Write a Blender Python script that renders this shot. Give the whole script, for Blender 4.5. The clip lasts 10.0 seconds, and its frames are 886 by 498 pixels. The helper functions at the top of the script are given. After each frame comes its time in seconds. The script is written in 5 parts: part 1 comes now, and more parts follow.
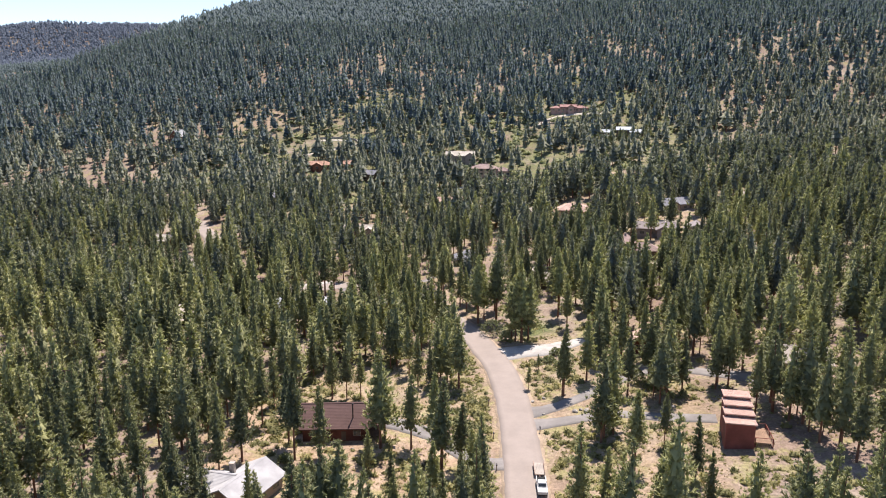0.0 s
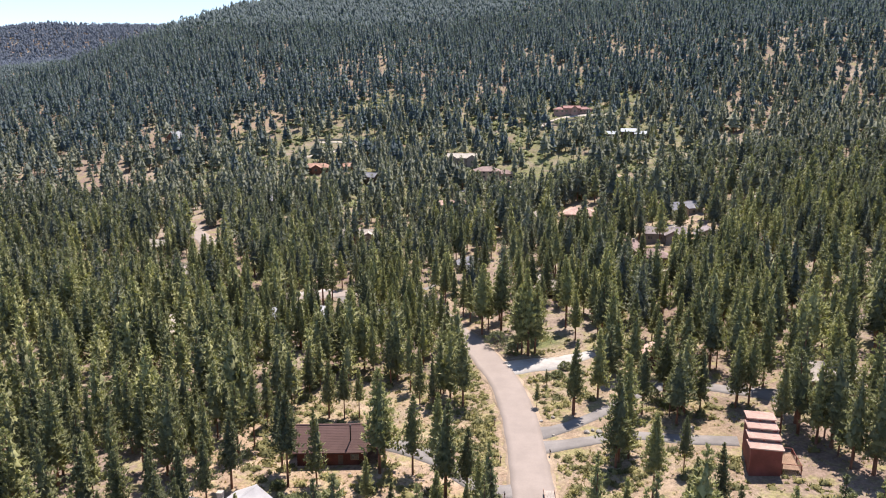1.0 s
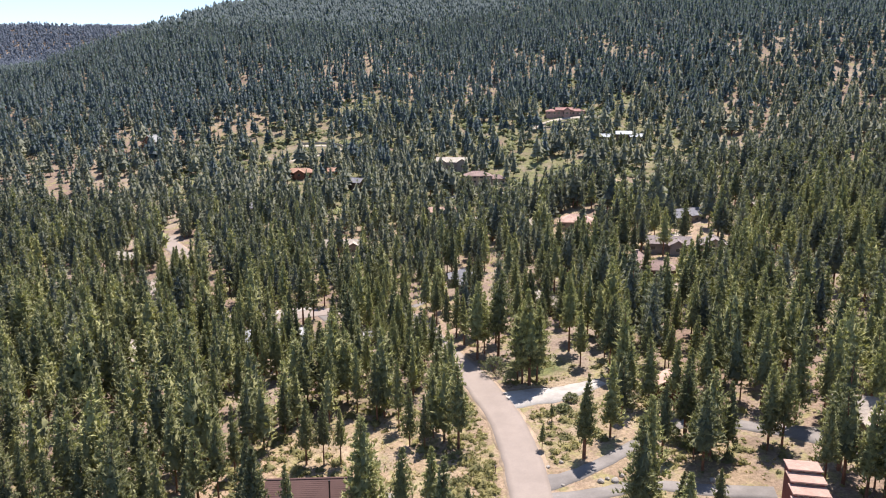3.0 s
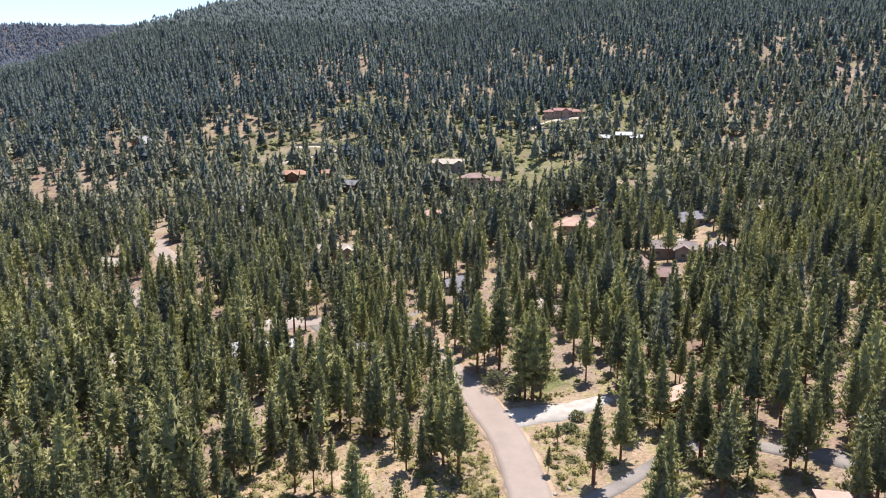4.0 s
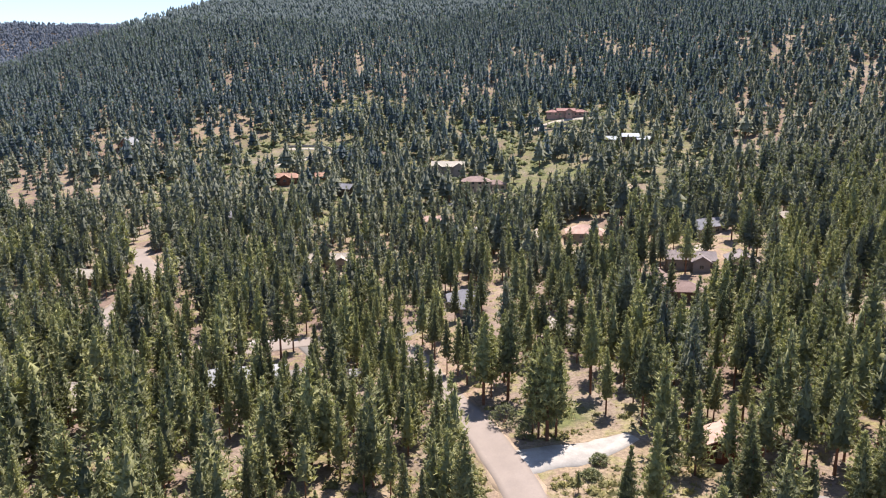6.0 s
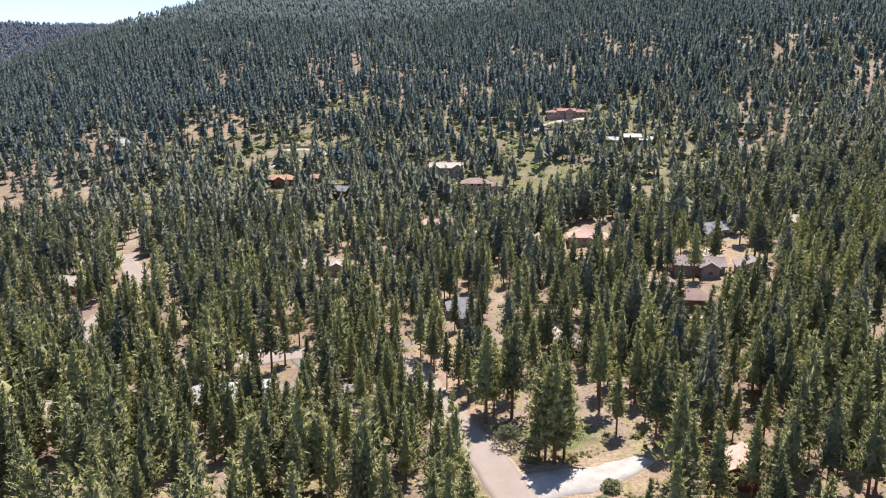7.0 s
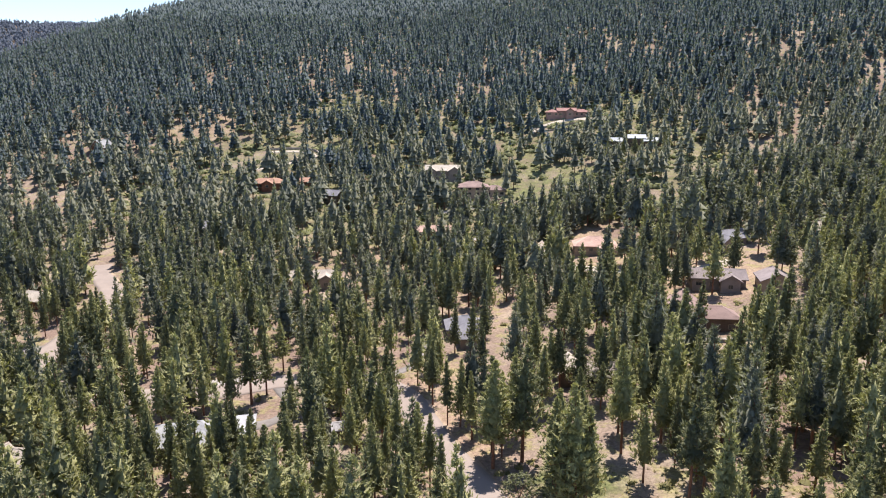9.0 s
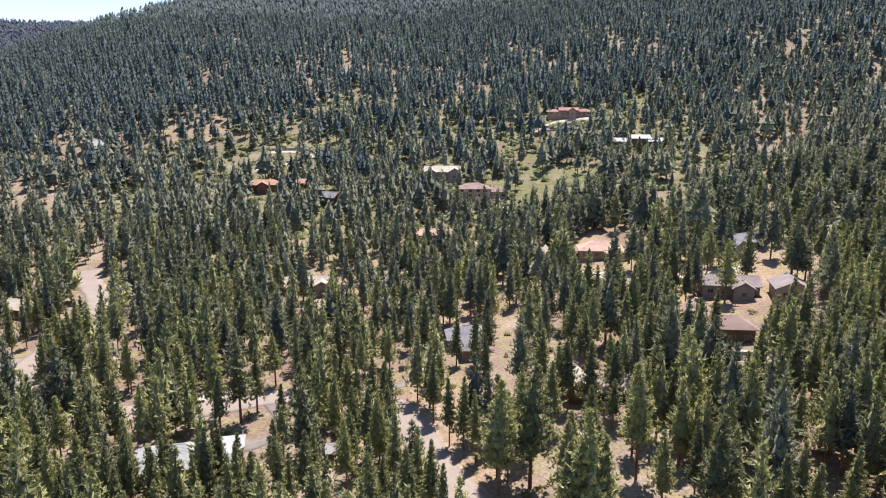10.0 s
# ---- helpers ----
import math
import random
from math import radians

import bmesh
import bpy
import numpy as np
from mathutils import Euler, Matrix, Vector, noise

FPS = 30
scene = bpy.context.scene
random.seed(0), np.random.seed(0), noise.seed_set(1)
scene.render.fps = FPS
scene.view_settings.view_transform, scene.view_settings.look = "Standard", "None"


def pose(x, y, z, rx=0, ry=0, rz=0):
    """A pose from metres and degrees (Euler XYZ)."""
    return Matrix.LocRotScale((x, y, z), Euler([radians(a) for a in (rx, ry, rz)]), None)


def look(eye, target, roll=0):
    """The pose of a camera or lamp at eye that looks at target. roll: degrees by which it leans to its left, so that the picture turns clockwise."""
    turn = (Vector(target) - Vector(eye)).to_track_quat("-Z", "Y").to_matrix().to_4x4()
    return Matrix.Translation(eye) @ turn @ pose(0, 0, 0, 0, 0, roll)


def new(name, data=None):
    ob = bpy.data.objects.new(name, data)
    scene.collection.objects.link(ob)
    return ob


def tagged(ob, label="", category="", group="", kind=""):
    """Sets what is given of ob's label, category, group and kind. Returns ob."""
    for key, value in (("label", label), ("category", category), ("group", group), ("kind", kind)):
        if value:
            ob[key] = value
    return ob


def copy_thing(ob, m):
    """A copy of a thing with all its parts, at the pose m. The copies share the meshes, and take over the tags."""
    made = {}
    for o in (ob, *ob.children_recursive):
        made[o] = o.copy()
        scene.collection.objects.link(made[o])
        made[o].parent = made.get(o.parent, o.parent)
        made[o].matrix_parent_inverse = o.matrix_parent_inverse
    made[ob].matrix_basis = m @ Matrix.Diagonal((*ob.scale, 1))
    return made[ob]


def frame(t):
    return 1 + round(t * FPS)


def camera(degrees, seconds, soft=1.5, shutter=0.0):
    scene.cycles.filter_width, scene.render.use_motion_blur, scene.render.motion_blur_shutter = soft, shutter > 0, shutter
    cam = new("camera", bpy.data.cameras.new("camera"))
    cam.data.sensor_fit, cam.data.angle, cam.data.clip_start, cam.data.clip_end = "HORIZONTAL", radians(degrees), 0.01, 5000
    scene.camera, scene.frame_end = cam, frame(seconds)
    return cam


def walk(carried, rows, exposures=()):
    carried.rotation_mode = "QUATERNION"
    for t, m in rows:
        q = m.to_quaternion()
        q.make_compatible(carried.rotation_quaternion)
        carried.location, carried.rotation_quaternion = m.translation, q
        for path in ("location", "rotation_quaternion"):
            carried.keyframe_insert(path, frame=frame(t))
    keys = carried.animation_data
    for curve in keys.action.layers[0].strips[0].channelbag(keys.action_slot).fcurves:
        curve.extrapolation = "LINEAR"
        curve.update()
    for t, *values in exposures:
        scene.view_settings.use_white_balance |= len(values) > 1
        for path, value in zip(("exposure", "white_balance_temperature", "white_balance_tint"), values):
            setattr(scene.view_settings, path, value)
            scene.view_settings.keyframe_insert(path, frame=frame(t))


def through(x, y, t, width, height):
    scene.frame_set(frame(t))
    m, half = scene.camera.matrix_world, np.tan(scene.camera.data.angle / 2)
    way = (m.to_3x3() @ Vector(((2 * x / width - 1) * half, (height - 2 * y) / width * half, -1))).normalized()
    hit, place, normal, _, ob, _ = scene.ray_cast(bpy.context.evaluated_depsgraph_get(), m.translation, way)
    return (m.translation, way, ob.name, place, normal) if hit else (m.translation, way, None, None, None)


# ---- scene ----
cam = camera(65, 10.0, soft=1.0)

# seconds, east, north, height, turn to the left, pitch, lean
FLIGHT = (
    (0, 0.00, 0.00, 72.87, -2.037, -12.171, 0.092),
    (0.5, -0.16, 4.84, 72.93, -1.934, -12.130, 0.099),
    (1, -0.27, 9.74, 72.98, -1.977, -12.092, 0.092),
    (1.5, -0.36, 14.72, 73.04, -2.231, -12.057, 0.080),
    (2, -0.41, 19.72, 73.09, -2.490, -12.023, 0.059),
    (2.5, -0.45, 24.75, 73.11, -2.748, -11.992, 0.036),
    (4, -0.49, 39.93, 72.96, -3.345, -11.919, 0.008),
    (4.5, -0.49, 44.97, 72.91, -3.411, -11.914, 0.025),
    (5, -0.49, 49.99, 72.89, -3.451, -11.906, 0.051),
    (5.5, -0.48, 55.01, 72.90, -3.496, -11.910, 0.047),
    (7, -0.36, 70.03, 72.94, -3.770, -11.920, 0.017),
    (7.5, -0.33, 75.02, 72.96, -3.930, -11.925, 0.006),
    (8, -0.32, 80.00, 73.00, -4.068, -11.925, -0.016),
    (8.5, -0.30, 84.99, 73.05, -4.178, -11.947, -0.034),
    (9, -0.23, 90.00, 73.11, -4.239, -11.975, -0.029),
    (9.5, -0.13, 95.01, 73.15, -4.285, -12.003, -0.026),
    (10, 0.00, 100.00, 73.16, -4.321, -12.023, -0.040),
)


def aimed(x, y, z, turn, pitch, lean):
    a, b = radians(turn), radians(pitch)
    ahead = Vector((-math.sin(a) * math.cos(b), math.cos(a) * math.cos(b), math.sin(b)))
    return look((x, y, z), Vector((x, y, z)) + ahead * 100, lean)


walk(cam, [(t, aimed(*row)) for t, *row in FLIGHT], ((0, 0.93, 6560, 15), (10, 0.95, 6560, 15)))

# ---------------------------------------------------------------- light
SUN_ELEVATION, SUN_TURN = 67, 24  # degrees; the turn is from north (+y) towards east (+x)
world = bpy.data.worlds.new("sky")
scene.world = world
world.use_nodes = True
wn = world.node_tree.nodes
sky = wn.new("ShaderNodeTexSky")
sky.sky_type, sky.sun_disc = "NISHITA", False
sky.sun_elevation, sky.sun_rotation = radians(SUN_ELEVATION), radians(SUN_TURN)
sky.altitude, sky.air_density, sky.dust_density = 1900, 1.0, 0.8
world.node_tree.links.new(sky.outputs[0], wn["Background"].inputs[0])
wn["Background"].inputs[1].default_value = 0.12

sun = new("sun", bpy.data.lights.new("sun", "SUN"))
sun.data.energy, sun.data.angle, sun.data.color = 5.0, radians(0.53), (1.0, 0.955, 0.88)
_e, _t = radians(SUN_ELEVATION), radians(SUN_TURN)
to_sun = Vector((math.sin(_t) * math.cos(_e), math.cos(_t) * math.cos(_e), math.sin(_e)))
sun.matrix_world = look(to_sun * 400, (0, 0, 0))


# ---------------------------------------------------------------- materials
def mat(name, rough=0.9, metal=0.0):
    m = bpy.data.materials.new(name)
    m.use_nodes = True
    b = m.node_tree.nodes["Principled BSDF"]
    b.inputs["Roughness"].default_value, b.inputs["Metallic"].default_value = rough, metal
    b.inputs["Specular IOR Level"].default_value = 0.3
    return m, m.node_tree.nodes, m.node_tree.links, b


def noise_node(nodes, links, scale, detail=4.0, rough=0.6, stretch=None):
    geo = nodes.new("ShaderNodeNewGeometry")
    n = nodes.new("ShaderNodeTexNoise")
    n.inputs["Scale"].default_value, n.inputs["Detail"].default_value, n.inputs["Roughness"].default_value = scale, detail, rough
    if stretch:
        v = nodes.new("ShaderNodeVectorMath")
        v.operation = "MULTIPLY"
        v.inputs[1].default_value = stretch
        links.new(geo.outputs["Position"], v.inputs[0])
        links.new(v.outputs[0], n.inputs["Vector"])
    else:
        links.new(geo.outputs["Position"], n.inputs["Vector"])
    return n.outputs["Fac"]


def ramp_node(nodes, links, fac, stops):
    r = nodes.new("ShaderNodeValToRGB")
    r.color_ramp.elements[0].position, r.color_ramp.elements[0].color = stops[0][0], (*stops[0][1], 1)
    r.color_ramp.elements[1].position, r.color_ramp.elements[1].color = stops[-1][0], (*stops[-1][1], 1)
    for p, c in stops[1:-1]:
        r.color_ramp.elements.new(p).color = (*c, 1)
    links.new(fac, r.inputs[0])
    return r.outputs[0]


def mix_node(nodes, links, fac, a, b, kind="MIX"):
    m = nodes.new("ShaderNodeMix")
    m.data_type, m.blend_type = "RGBA", kind
    for socket, v in ((m.inputs[0], fac), (m.inputs[6], a), (m.inputs[7], b)):
        if isinstance(v, (int, float)):
            socket.default_value = v
        elif isinstance(v, tuple):
            socket.default_value = (*v, 1)
        else:
            links.new(v, socket)
    return m.outputs[2]


def maths(nodes, links, op, a, b=0.0, clamp=False):
    m = nodes.new("ShaderNodeMath")
    m.operation, m.use_clamp = op, clamp
    for socket, v in ((m.inputs[0], a), (m.inputs[1], b)):
        if isinstance(v, (int, float)):
            socket.default_value = v
        else:
            links.new(v, socket)
    return m.outputs[0]


def bumped(nodes, links, b, height, strength, distance):
    n = nodes.new("ShaderNodeBump")
    n.inputs["Strength"].default_value, n.inputs["Distance"].default_value = strength, distance
    links.new(height, n.inputs["Height"])
    links.new(n.outputs[0], b.inputs["Normal"])


def plain(name, colour, rough=0.8, vary=0.18, scale=1.5, metal=0.0, stretch=None, bump=0.0):
    """A material of one colour with stains and grain at two sizes."""
    m, n, l, b = mat(name, rough, metal)
    lo, hi = tuple(c * (1 - vary) for c in colour), tuple(min(1, c * (1 + vary)) for c in colour)
    big = ramp_node(n, l, noise_node(n, l, scale * 0.25, 3), [(0.35, lo), (0.65, hi)])
    small = ramp_node(n, l, noise_node(n, l, scale * 4, 5, stretch=stretch), [(0.3, (1 - vary,) * 3), (0.7, (1 + 0.4 * vary,) * 3)])
    l.new(mix_node(n, l, 1.0, big, small, "MULTIPLY"), b.inputs["Base Color"])
    if bump:
        bumped(n, l, b, noise_node(n, l, scale * 6, 4), 0.5, bump)
    return m


def ground_material():
    """Dry sandy earth, straw grass, reddish needle litter and green meadow, in patches."""
    m, n, l, b = mat("dry earth", 1.0)
    earth = ramp_node(n, l, noise_node(n, l, 0.09, 6, 0.65), [(0.32, (0.205, 0.150, 0.118)), (0.5, (0.268, 0.207, 0.162)), (0.68, (0.335, 0.272, 0.214))])
    litter = ramp_node(n, l, noise_node(n, l, 0.035, 5, 0.6), [(0.38, (0, 0, 0)), (0.56, (0.8,) * 3)])
    c = mix_node(n, l, litter, earth, (0.188, 0.124, 0.098))
    bare = n.new("ShaderNodeAttribute")
    bare.attribute_name = "bare"
    sand = ramp_node(n, l, noise_node(n, l, 0.16, 6, 0.65), [(0.3, (0.25, 0.165, 0.108)), (0.5, (0.345, 0.245, 0.165)), (0.7, (0.43, 0.325, 0.232))])
    worn = ramp_node(n, l, noise_node(n, l, 0.12, 5, 0.6), [(0.28, (0.25,) * 3), (0.5, (1,) * 3)])
    c = mix_node(n, l, mix_node(n, l, 1.0, worn, bare.outputs["Color"], "MULTIPLY"), c, sand)
    straw = ramp_node(n, l, noise_node(n, l, 0.22, 6, 0.7), [(0.5, (0, 0, 0)), (0.62, (0.7,) * 3)])
    c = mix_node(n, l, straw, c, (0.255, 0.230, 0.093))
    at = n.new("ShaderNodeAttribute")
    at.attribute_name = "meadow"
    patch = ramp_node(n, l, noise_node(n, l, 0.07, 6, 0.7), [(0.34, (0, 0, 0)), (0.58, (0.9,) * 3)])
    green = ramp_node(n, l, noise_node(n, l, 0.3, 4), [(0.35, (0.084, 0.100, 0.036)), (0.65, (0.172, 0.184, 0.066))])
    c = mix_node(n, l, mix_node(n, l, 1.0, patch, at.outputs["Color"], "MULTIPLY"), c, green)
    speck = ramp_node(n, l, noise_node(n, l, 1.3, 6, 0.75), [(0.3, (0.45,) * 3), (0.6, (1.12,) * 3)])
    l.new(mix_node(n, l, 1.0, c, speck, "MULTIPLY"), b.inputs["Base Color"])
    bumped(n, l, b, noise_node(n, l, 1.1, 6, 0.7), 0.7, 0.35)
    return m


def foliage(name, dark, light, through=0.3):
    """Needles: green that differs from tree to tree and from clump to clump, and lets some light through."""
    m, n, l, b = mat(name, 0.7)
    b.inputs["Specular IOR Level"].default_value = 0.16
    geo = n.new("ShaderNodeNewGeometry")
    at = n.new("ShaderNodeAttribute")
    at.attribute_name = "tint"
    info = n.new("ShaderNodeObjectInfo")
    tree = maths(n, l, "FRACT", maths(n, l, "ADD", at.outputs["Fac"], info.outputs["Random"]))
    mixed = maths(n, l, "ADD", maths(n, l, "MULTIPLY", tree, 0.66), maths(n, l, "MULTIPLY", geo.outputs["Random Per Island"], 0.34))
    c = ramp_node(n, l, mixed, [(0.1, dark), (0.9, light)])
    l.new(c, b.inputs["Base Color"])
    t = n.new("ShaderNodeBsdfTranslucent")
    l.new(mix_node(n, l, 1.0, c, (1.25, 1.35, 0.6), "MULTIPLY"), t.inputs["Color"])
    mx = n.new("ShaderNodeMixShader")
    mx.inputs[0].default_value = through
    l.new(b.outputs[0], mx.inputs[1])
    l.new(t.outputs[0], mx.inputs[2])
    l.new(mx.outputs[0], n["Material Output"].inputs["Surface"])
    return m


M_GROUND = ground_material()
M_NEEDLES = foliage("pine needles", (0.116, 0.125, 0.078), (0.362, 0.350, 0.166), 0.22)
M_SAGE = foliage("grey-green sage leaves", (0.15, 0.16, 0.09), (0.28, 0.28, 0.16), 0.2)
# the grey in these needles stands in for haze over the middle distance
M_HAZEGREYFIR = foliage("fir needles with haze grey", (0.098, 0.110, 0.092), (0.250, 0.250, 0.178), 0.28)
# blue and weak contrast here are distance haze put into the needle colour
M_HAZEBLUEFIR = foliage("fir needles with haze blue", (0.076, 0.102, 0.118), (0.135, 0.168, 0.182), 0.42)
# haze before the far ridge, painted as blue-grey needles
M_HAZERIDGEFIR = foliage("far firs with haze blue-grey", (0.062, 0.080, 0.118), (0.088, 0.108, 0.150), 0.3)
M_BROADLEAF = foliage("yellow-green leaves", (0.10, 0.115, 0.058), (0.255, 0.255, 0.118), 0.25)
M_STRAW = foliage("dry straw grass", (0.29, 0.225, 0.13), (0.47, 0.385, 0.235), 0.25)
M_SHRUB = foliage("shrub leaves", (0.10, 0.10, 0.045), (0.31, 0.27, 0.115), 0.2)
M_BARK = plain("pine bark", (0.225, 0.112, 0.072), 0.95, 0.35, 2.0, stretch=(1, 1, 0.2), bump=0.03)
M_ASPHALT = plain("weathered asphalt", (0.258, 0.212, 0.184), 0.9, 0.07, 0.8, bump=0.01)
M_GRAVEL = plain("pale gravel", (0.375, 0.345, 0.315), 0.95, 0.16, 1.2, bump=0.03)
M_DRIVE = plain("grey driveway asphalt", (0.195, 0.175, 0.162), 0.9, 0.15, 0.8)
M_ROADTAN = plain("dusty pale road", (0.40, 0.35, 0.29), 1.0, 0.15, 0.8)
M_SHOULDER = plain("sandy road shoulder", (0.335, 0.252, 0.180), 1.0, 0.25, 0.9, bump=0.04)


# ---------------------------------------------------------------- helpers
def tri_mesh(name, verts, tris, materials, index=None, tint=None):
    """A mesh of triangles from arrays, quick also for a million."""
    me = bpy.data.meshes.new(name)
    verts, tris = np.asarray(verts, np.float32), np.asarray(tris, np.int32)
    me.vertices.add(len(verts))
    me.vertices.foreach_set("co", verts.ravel())
    me.loops.add(tris.size)
    me.loops.foreach_set("vertex_index", tris.ravel())
    me.polygons.add(len(tris))
    me.polygons.foreach_set("loop_start", np.arange(0, tris.size, 3, dtype=np.int32))
    for m in materials:
        me.materials.append(m)
    if index is not None:
        me.polygons.foreach_set("material_index", np.asarray(index, np.int32))
    if tint is not None:
        me.attributes.new("tint", "FLOAT", "POINT").data.foreach_set("value", np.asarray(tint, np.float32))
    me.update()
    me.validate()
    return me


def part(name, bm, material, parent, label=""):
    me = bpy.data.meshes.new(name)
    bm.to_mesh(me)
    bm.free()
    me.materials.append(material)
    ob = new(name, me)
    ob.parent = parent
    return tagged(ob, label)


# ---------------------------------------------------------------- land
PROFILE_Y = (-400, 180, 300, 380, 450, 520, 570, 620, 680, 750, 850, 950, 1080, 1250, 1420, 1600, 2000, 5000)
PROFILE_Z = (-3, 0, 3, 7, 16, 30, 44, 59, 78, 105, 136, 160, 190, 228, 262, 235, 180, 180)


def smooth_curve(v, xs, zs):
    """A smooth curve through the knots (xs, zs), flat-ended."""
    xs, zs = np.asarray(xs, float), np.asarray(zs, float)
    m = np.gradient(zs, xs)
    v = np.clip(v, xs[0], xs[-1])
    i = np.clip(np.searchsorted(xs, v) - 1, 0, len(xs) - 2)
    d = xs[i + 1] - xs[i]
    s = (v - xs[i]) / d
    return ((1 + 2 * s) * (1 - s) ** 2 * zs[i] + s * (1 - s) ** 2 * d * m[i]
            + s * s * (3 - 2 * s) * zs[i + 1] + s * s * (s - 1) * d * m[i + 1])


def ramp(v, soft):
    """0 below zero, v above it, rounded over soft metres."""
    return soft * np.logaddexp(0, v / soft)


def ground(x, y):
    """Height of the land: a flat valley floor, a mountain ahead that starts sooner on the right, a far ridge behind its left shoulder."""
    x, y = np.asarray(x, float), np.asarray(y, float)
    right, left = ramp(x - 36, 18) - ramp(x - 420, 60), ramp(-x - 60, 40) - ramp(-x - 1400, 60)
    near = 1 / (1 + np.exp((y - 430) / 60))
    along = y + 0.34 * right * (1 - near) - 0.2 * left - 0.1 * ramp(-x - 220, 50) / (1 + np.exp((760 - y) / 60))
    z = smooth_curve(along, PROFILE_Y, PROFILE_Z) + 0.13 * right * near + 0.05 * right * (1 - near)
    z = z - 0.19 * ramp(-x - 390, 40) / (1 + np.exp((900 - y) / 90))
    z = z - 36 / (1 + np.exp((x + 395) / 28)) / (1 + np.exp((980 - y) / 70))
    side = np.where(x < -590, 180.0, 130.0)
    z = z - 74 * np.exp(-((x + 590) / side) ** 2) / (1 + np.exp((925 - y) / 60))
    z = z - 34 * np.exp(-((x + 500) / 95) ** 2) / (1 + np.exp((925 - y) / 60))
    far = 1 / (1 + np.exp((1750 - y) / 110))
    ridge = 150 + 195 / (1 + np.exp((2500 - y) / 130)) + 16 * np.sin(x / 210 + 1.0) + 9 * np.sin(x / 83)
    z = z * (1 - far) + ridge * far
    wave = 1.1 * np.sin(x / 61 + y / 83) + 0.8 * np.sin(x / 37 - y / 49) + 3.5 * np.sin(x / 97 + 0.6 * y / 120) * np.clip((y - 480) / 300, 0, 1)
    return z + wave * np.clip((np.abs(y - 150) - 40) / 200, 0.12, 1)


def near_ellipse(x, y, cx, cy, rx, ry, turn=0.0):
    """1 inside an ellipse, falling to 0 at 1.25 of its size."""
    c, s = math.cos(radians(turn)), math.sin(radians(turn))
    u, v = ((x - cx) * c + (y - cy) * s) / rx, (-(x - cx) * s + (y - cy) * c) / ry
    return np.clip((1.25 - np.sqrt(u * u + v * v)) / 0.25, 0, 1)


# open places on the slopes: east, north, half width, half depth, how thin the trees, how green, how bare
HIGH_CLEARINGS = (
    (-137, 618, 22, 26, 0.8, 0.1, 0.45), (-70, 625, 17, 50, 0.5, 0.5, 0.2), (-25, 640, 30, 45, 0.45, 0.75, 0.1),
    (178, 600, 11, 30, 0.7, 0.9, 0.0), (158, 735, 64, 35, 0.45, 0.2, 0.0), (255, 670, 53, 24, 0.4, 0.1, 0.0),
    (-280, 655, 13, 45, 0.4, 0.0, 0.0), (-234, 682, 16, 38, 0.4, 0.0, 0.0), (36, 825, 83, 60, 0.3, 0.0, 0.0),
    (345, 640, 60, 55, 0.15, 0.0, 0.0),
)
LOW_CLEARINGS = (
    (78, 580, 27, 70, 0.25, 0.75, 0.0), (232, 532, 6, 16, 0.9, 0.0, 0.6), (-141, 470, 9, 34, 0.8, 0.3, 0.2),
    (-33, 400, 11, 36, 0.65, 0.1, 0.3), (28, 314, 10, 20, 0.4, 0.0, 0.3), (-195, 474, 13, 26, 0.35, 0.0, 0.1),
    (173, 478, 18, 22, 0.45, 0.45, 0.1), (121, 430, 8, 18, 0.85, 0.0, 0.9),
)
CLEARINGS = (*HIGH_CLEARINGS, *LOW_CLEARINGS)


def meadow(x, y):
    """How green the ground is."""
    g = 0.8 * near_ellipse(x, y, 20, 520, 170, 105)
    g = np.maximum(g, near_ellipse(x, y, 85, 478, 38, 34))
    g = np.maximum(g, 0.8 * near_ellipse(x, y, -75, 562, 40, 26))
    g = np.maximum(g, 0.85 * near_ellipse(x, y, 135, 640, 40, 40))
    g = np.maximum(g, near_ellipse(x, y, 34, 208, 9, 6))
    g = np.maximum(g, 0.2 * near_ellipse(x, y, 45, 165, 30, 45))
    g = np.maximum(g, 0.25 * near_ellipse(x, y, -5, 170, 22, 22))
    for cx, cy, rx, ry, _, green, _ in CLEARINGS:
        g = np.maximum(g, green * near_ellipse(x, y, cx, cy, rx, ry))
    return g


def bare_ground(x, y):
    """How sandy and bare the ground is: round the near houses and along the road."""
    g = near_ellipse(x, y, -16, 142, 30, 30)
    g = np.maximum(g, 0.7 * near_ellipse(x, y, 38, 150, 26, 45))
    g = np.maximum(g, 0.2 * near_ellipse(x, y, 75, 165, 30, 40))
    g = np.maximum(g, 0.75 * near_ellipse(x, y, -10, 168, 20, 14))
    g = np.maximum(g, 0.55 * near_ellipse(x, y, 12, 238, 12, 30))
    g = np.maximum(g, 0.7 * near_ellipse(x, y, 95, 330, 45, 30))
    for cx, cy, rx, ry, _, _, bare in CLEARINGS:
        g = np.maximum(g, bare * near_ellipse(x, y, cx, cy, rx, ry))
    return np.maximum(g, 0.7 * near_ellipse(x, y, 40, 400, 50, 40))


def spaced(lo, hi, mid_lo, mid_hi, fine, growth):
    """Grid lines: even between mid_lo and mid_hi, wider and wider outside."""
    v = list(np.arange(mid_lo, mid_hi + 0.01, fine))
    step = fine
    while v[-1] < hi:
        step *= growth
        v.append(v[-1] + step)
    step = fine
    while v[0] > lo:
        step *= growth
        v.insert(0, v[0] - step)
    return np.array(v)


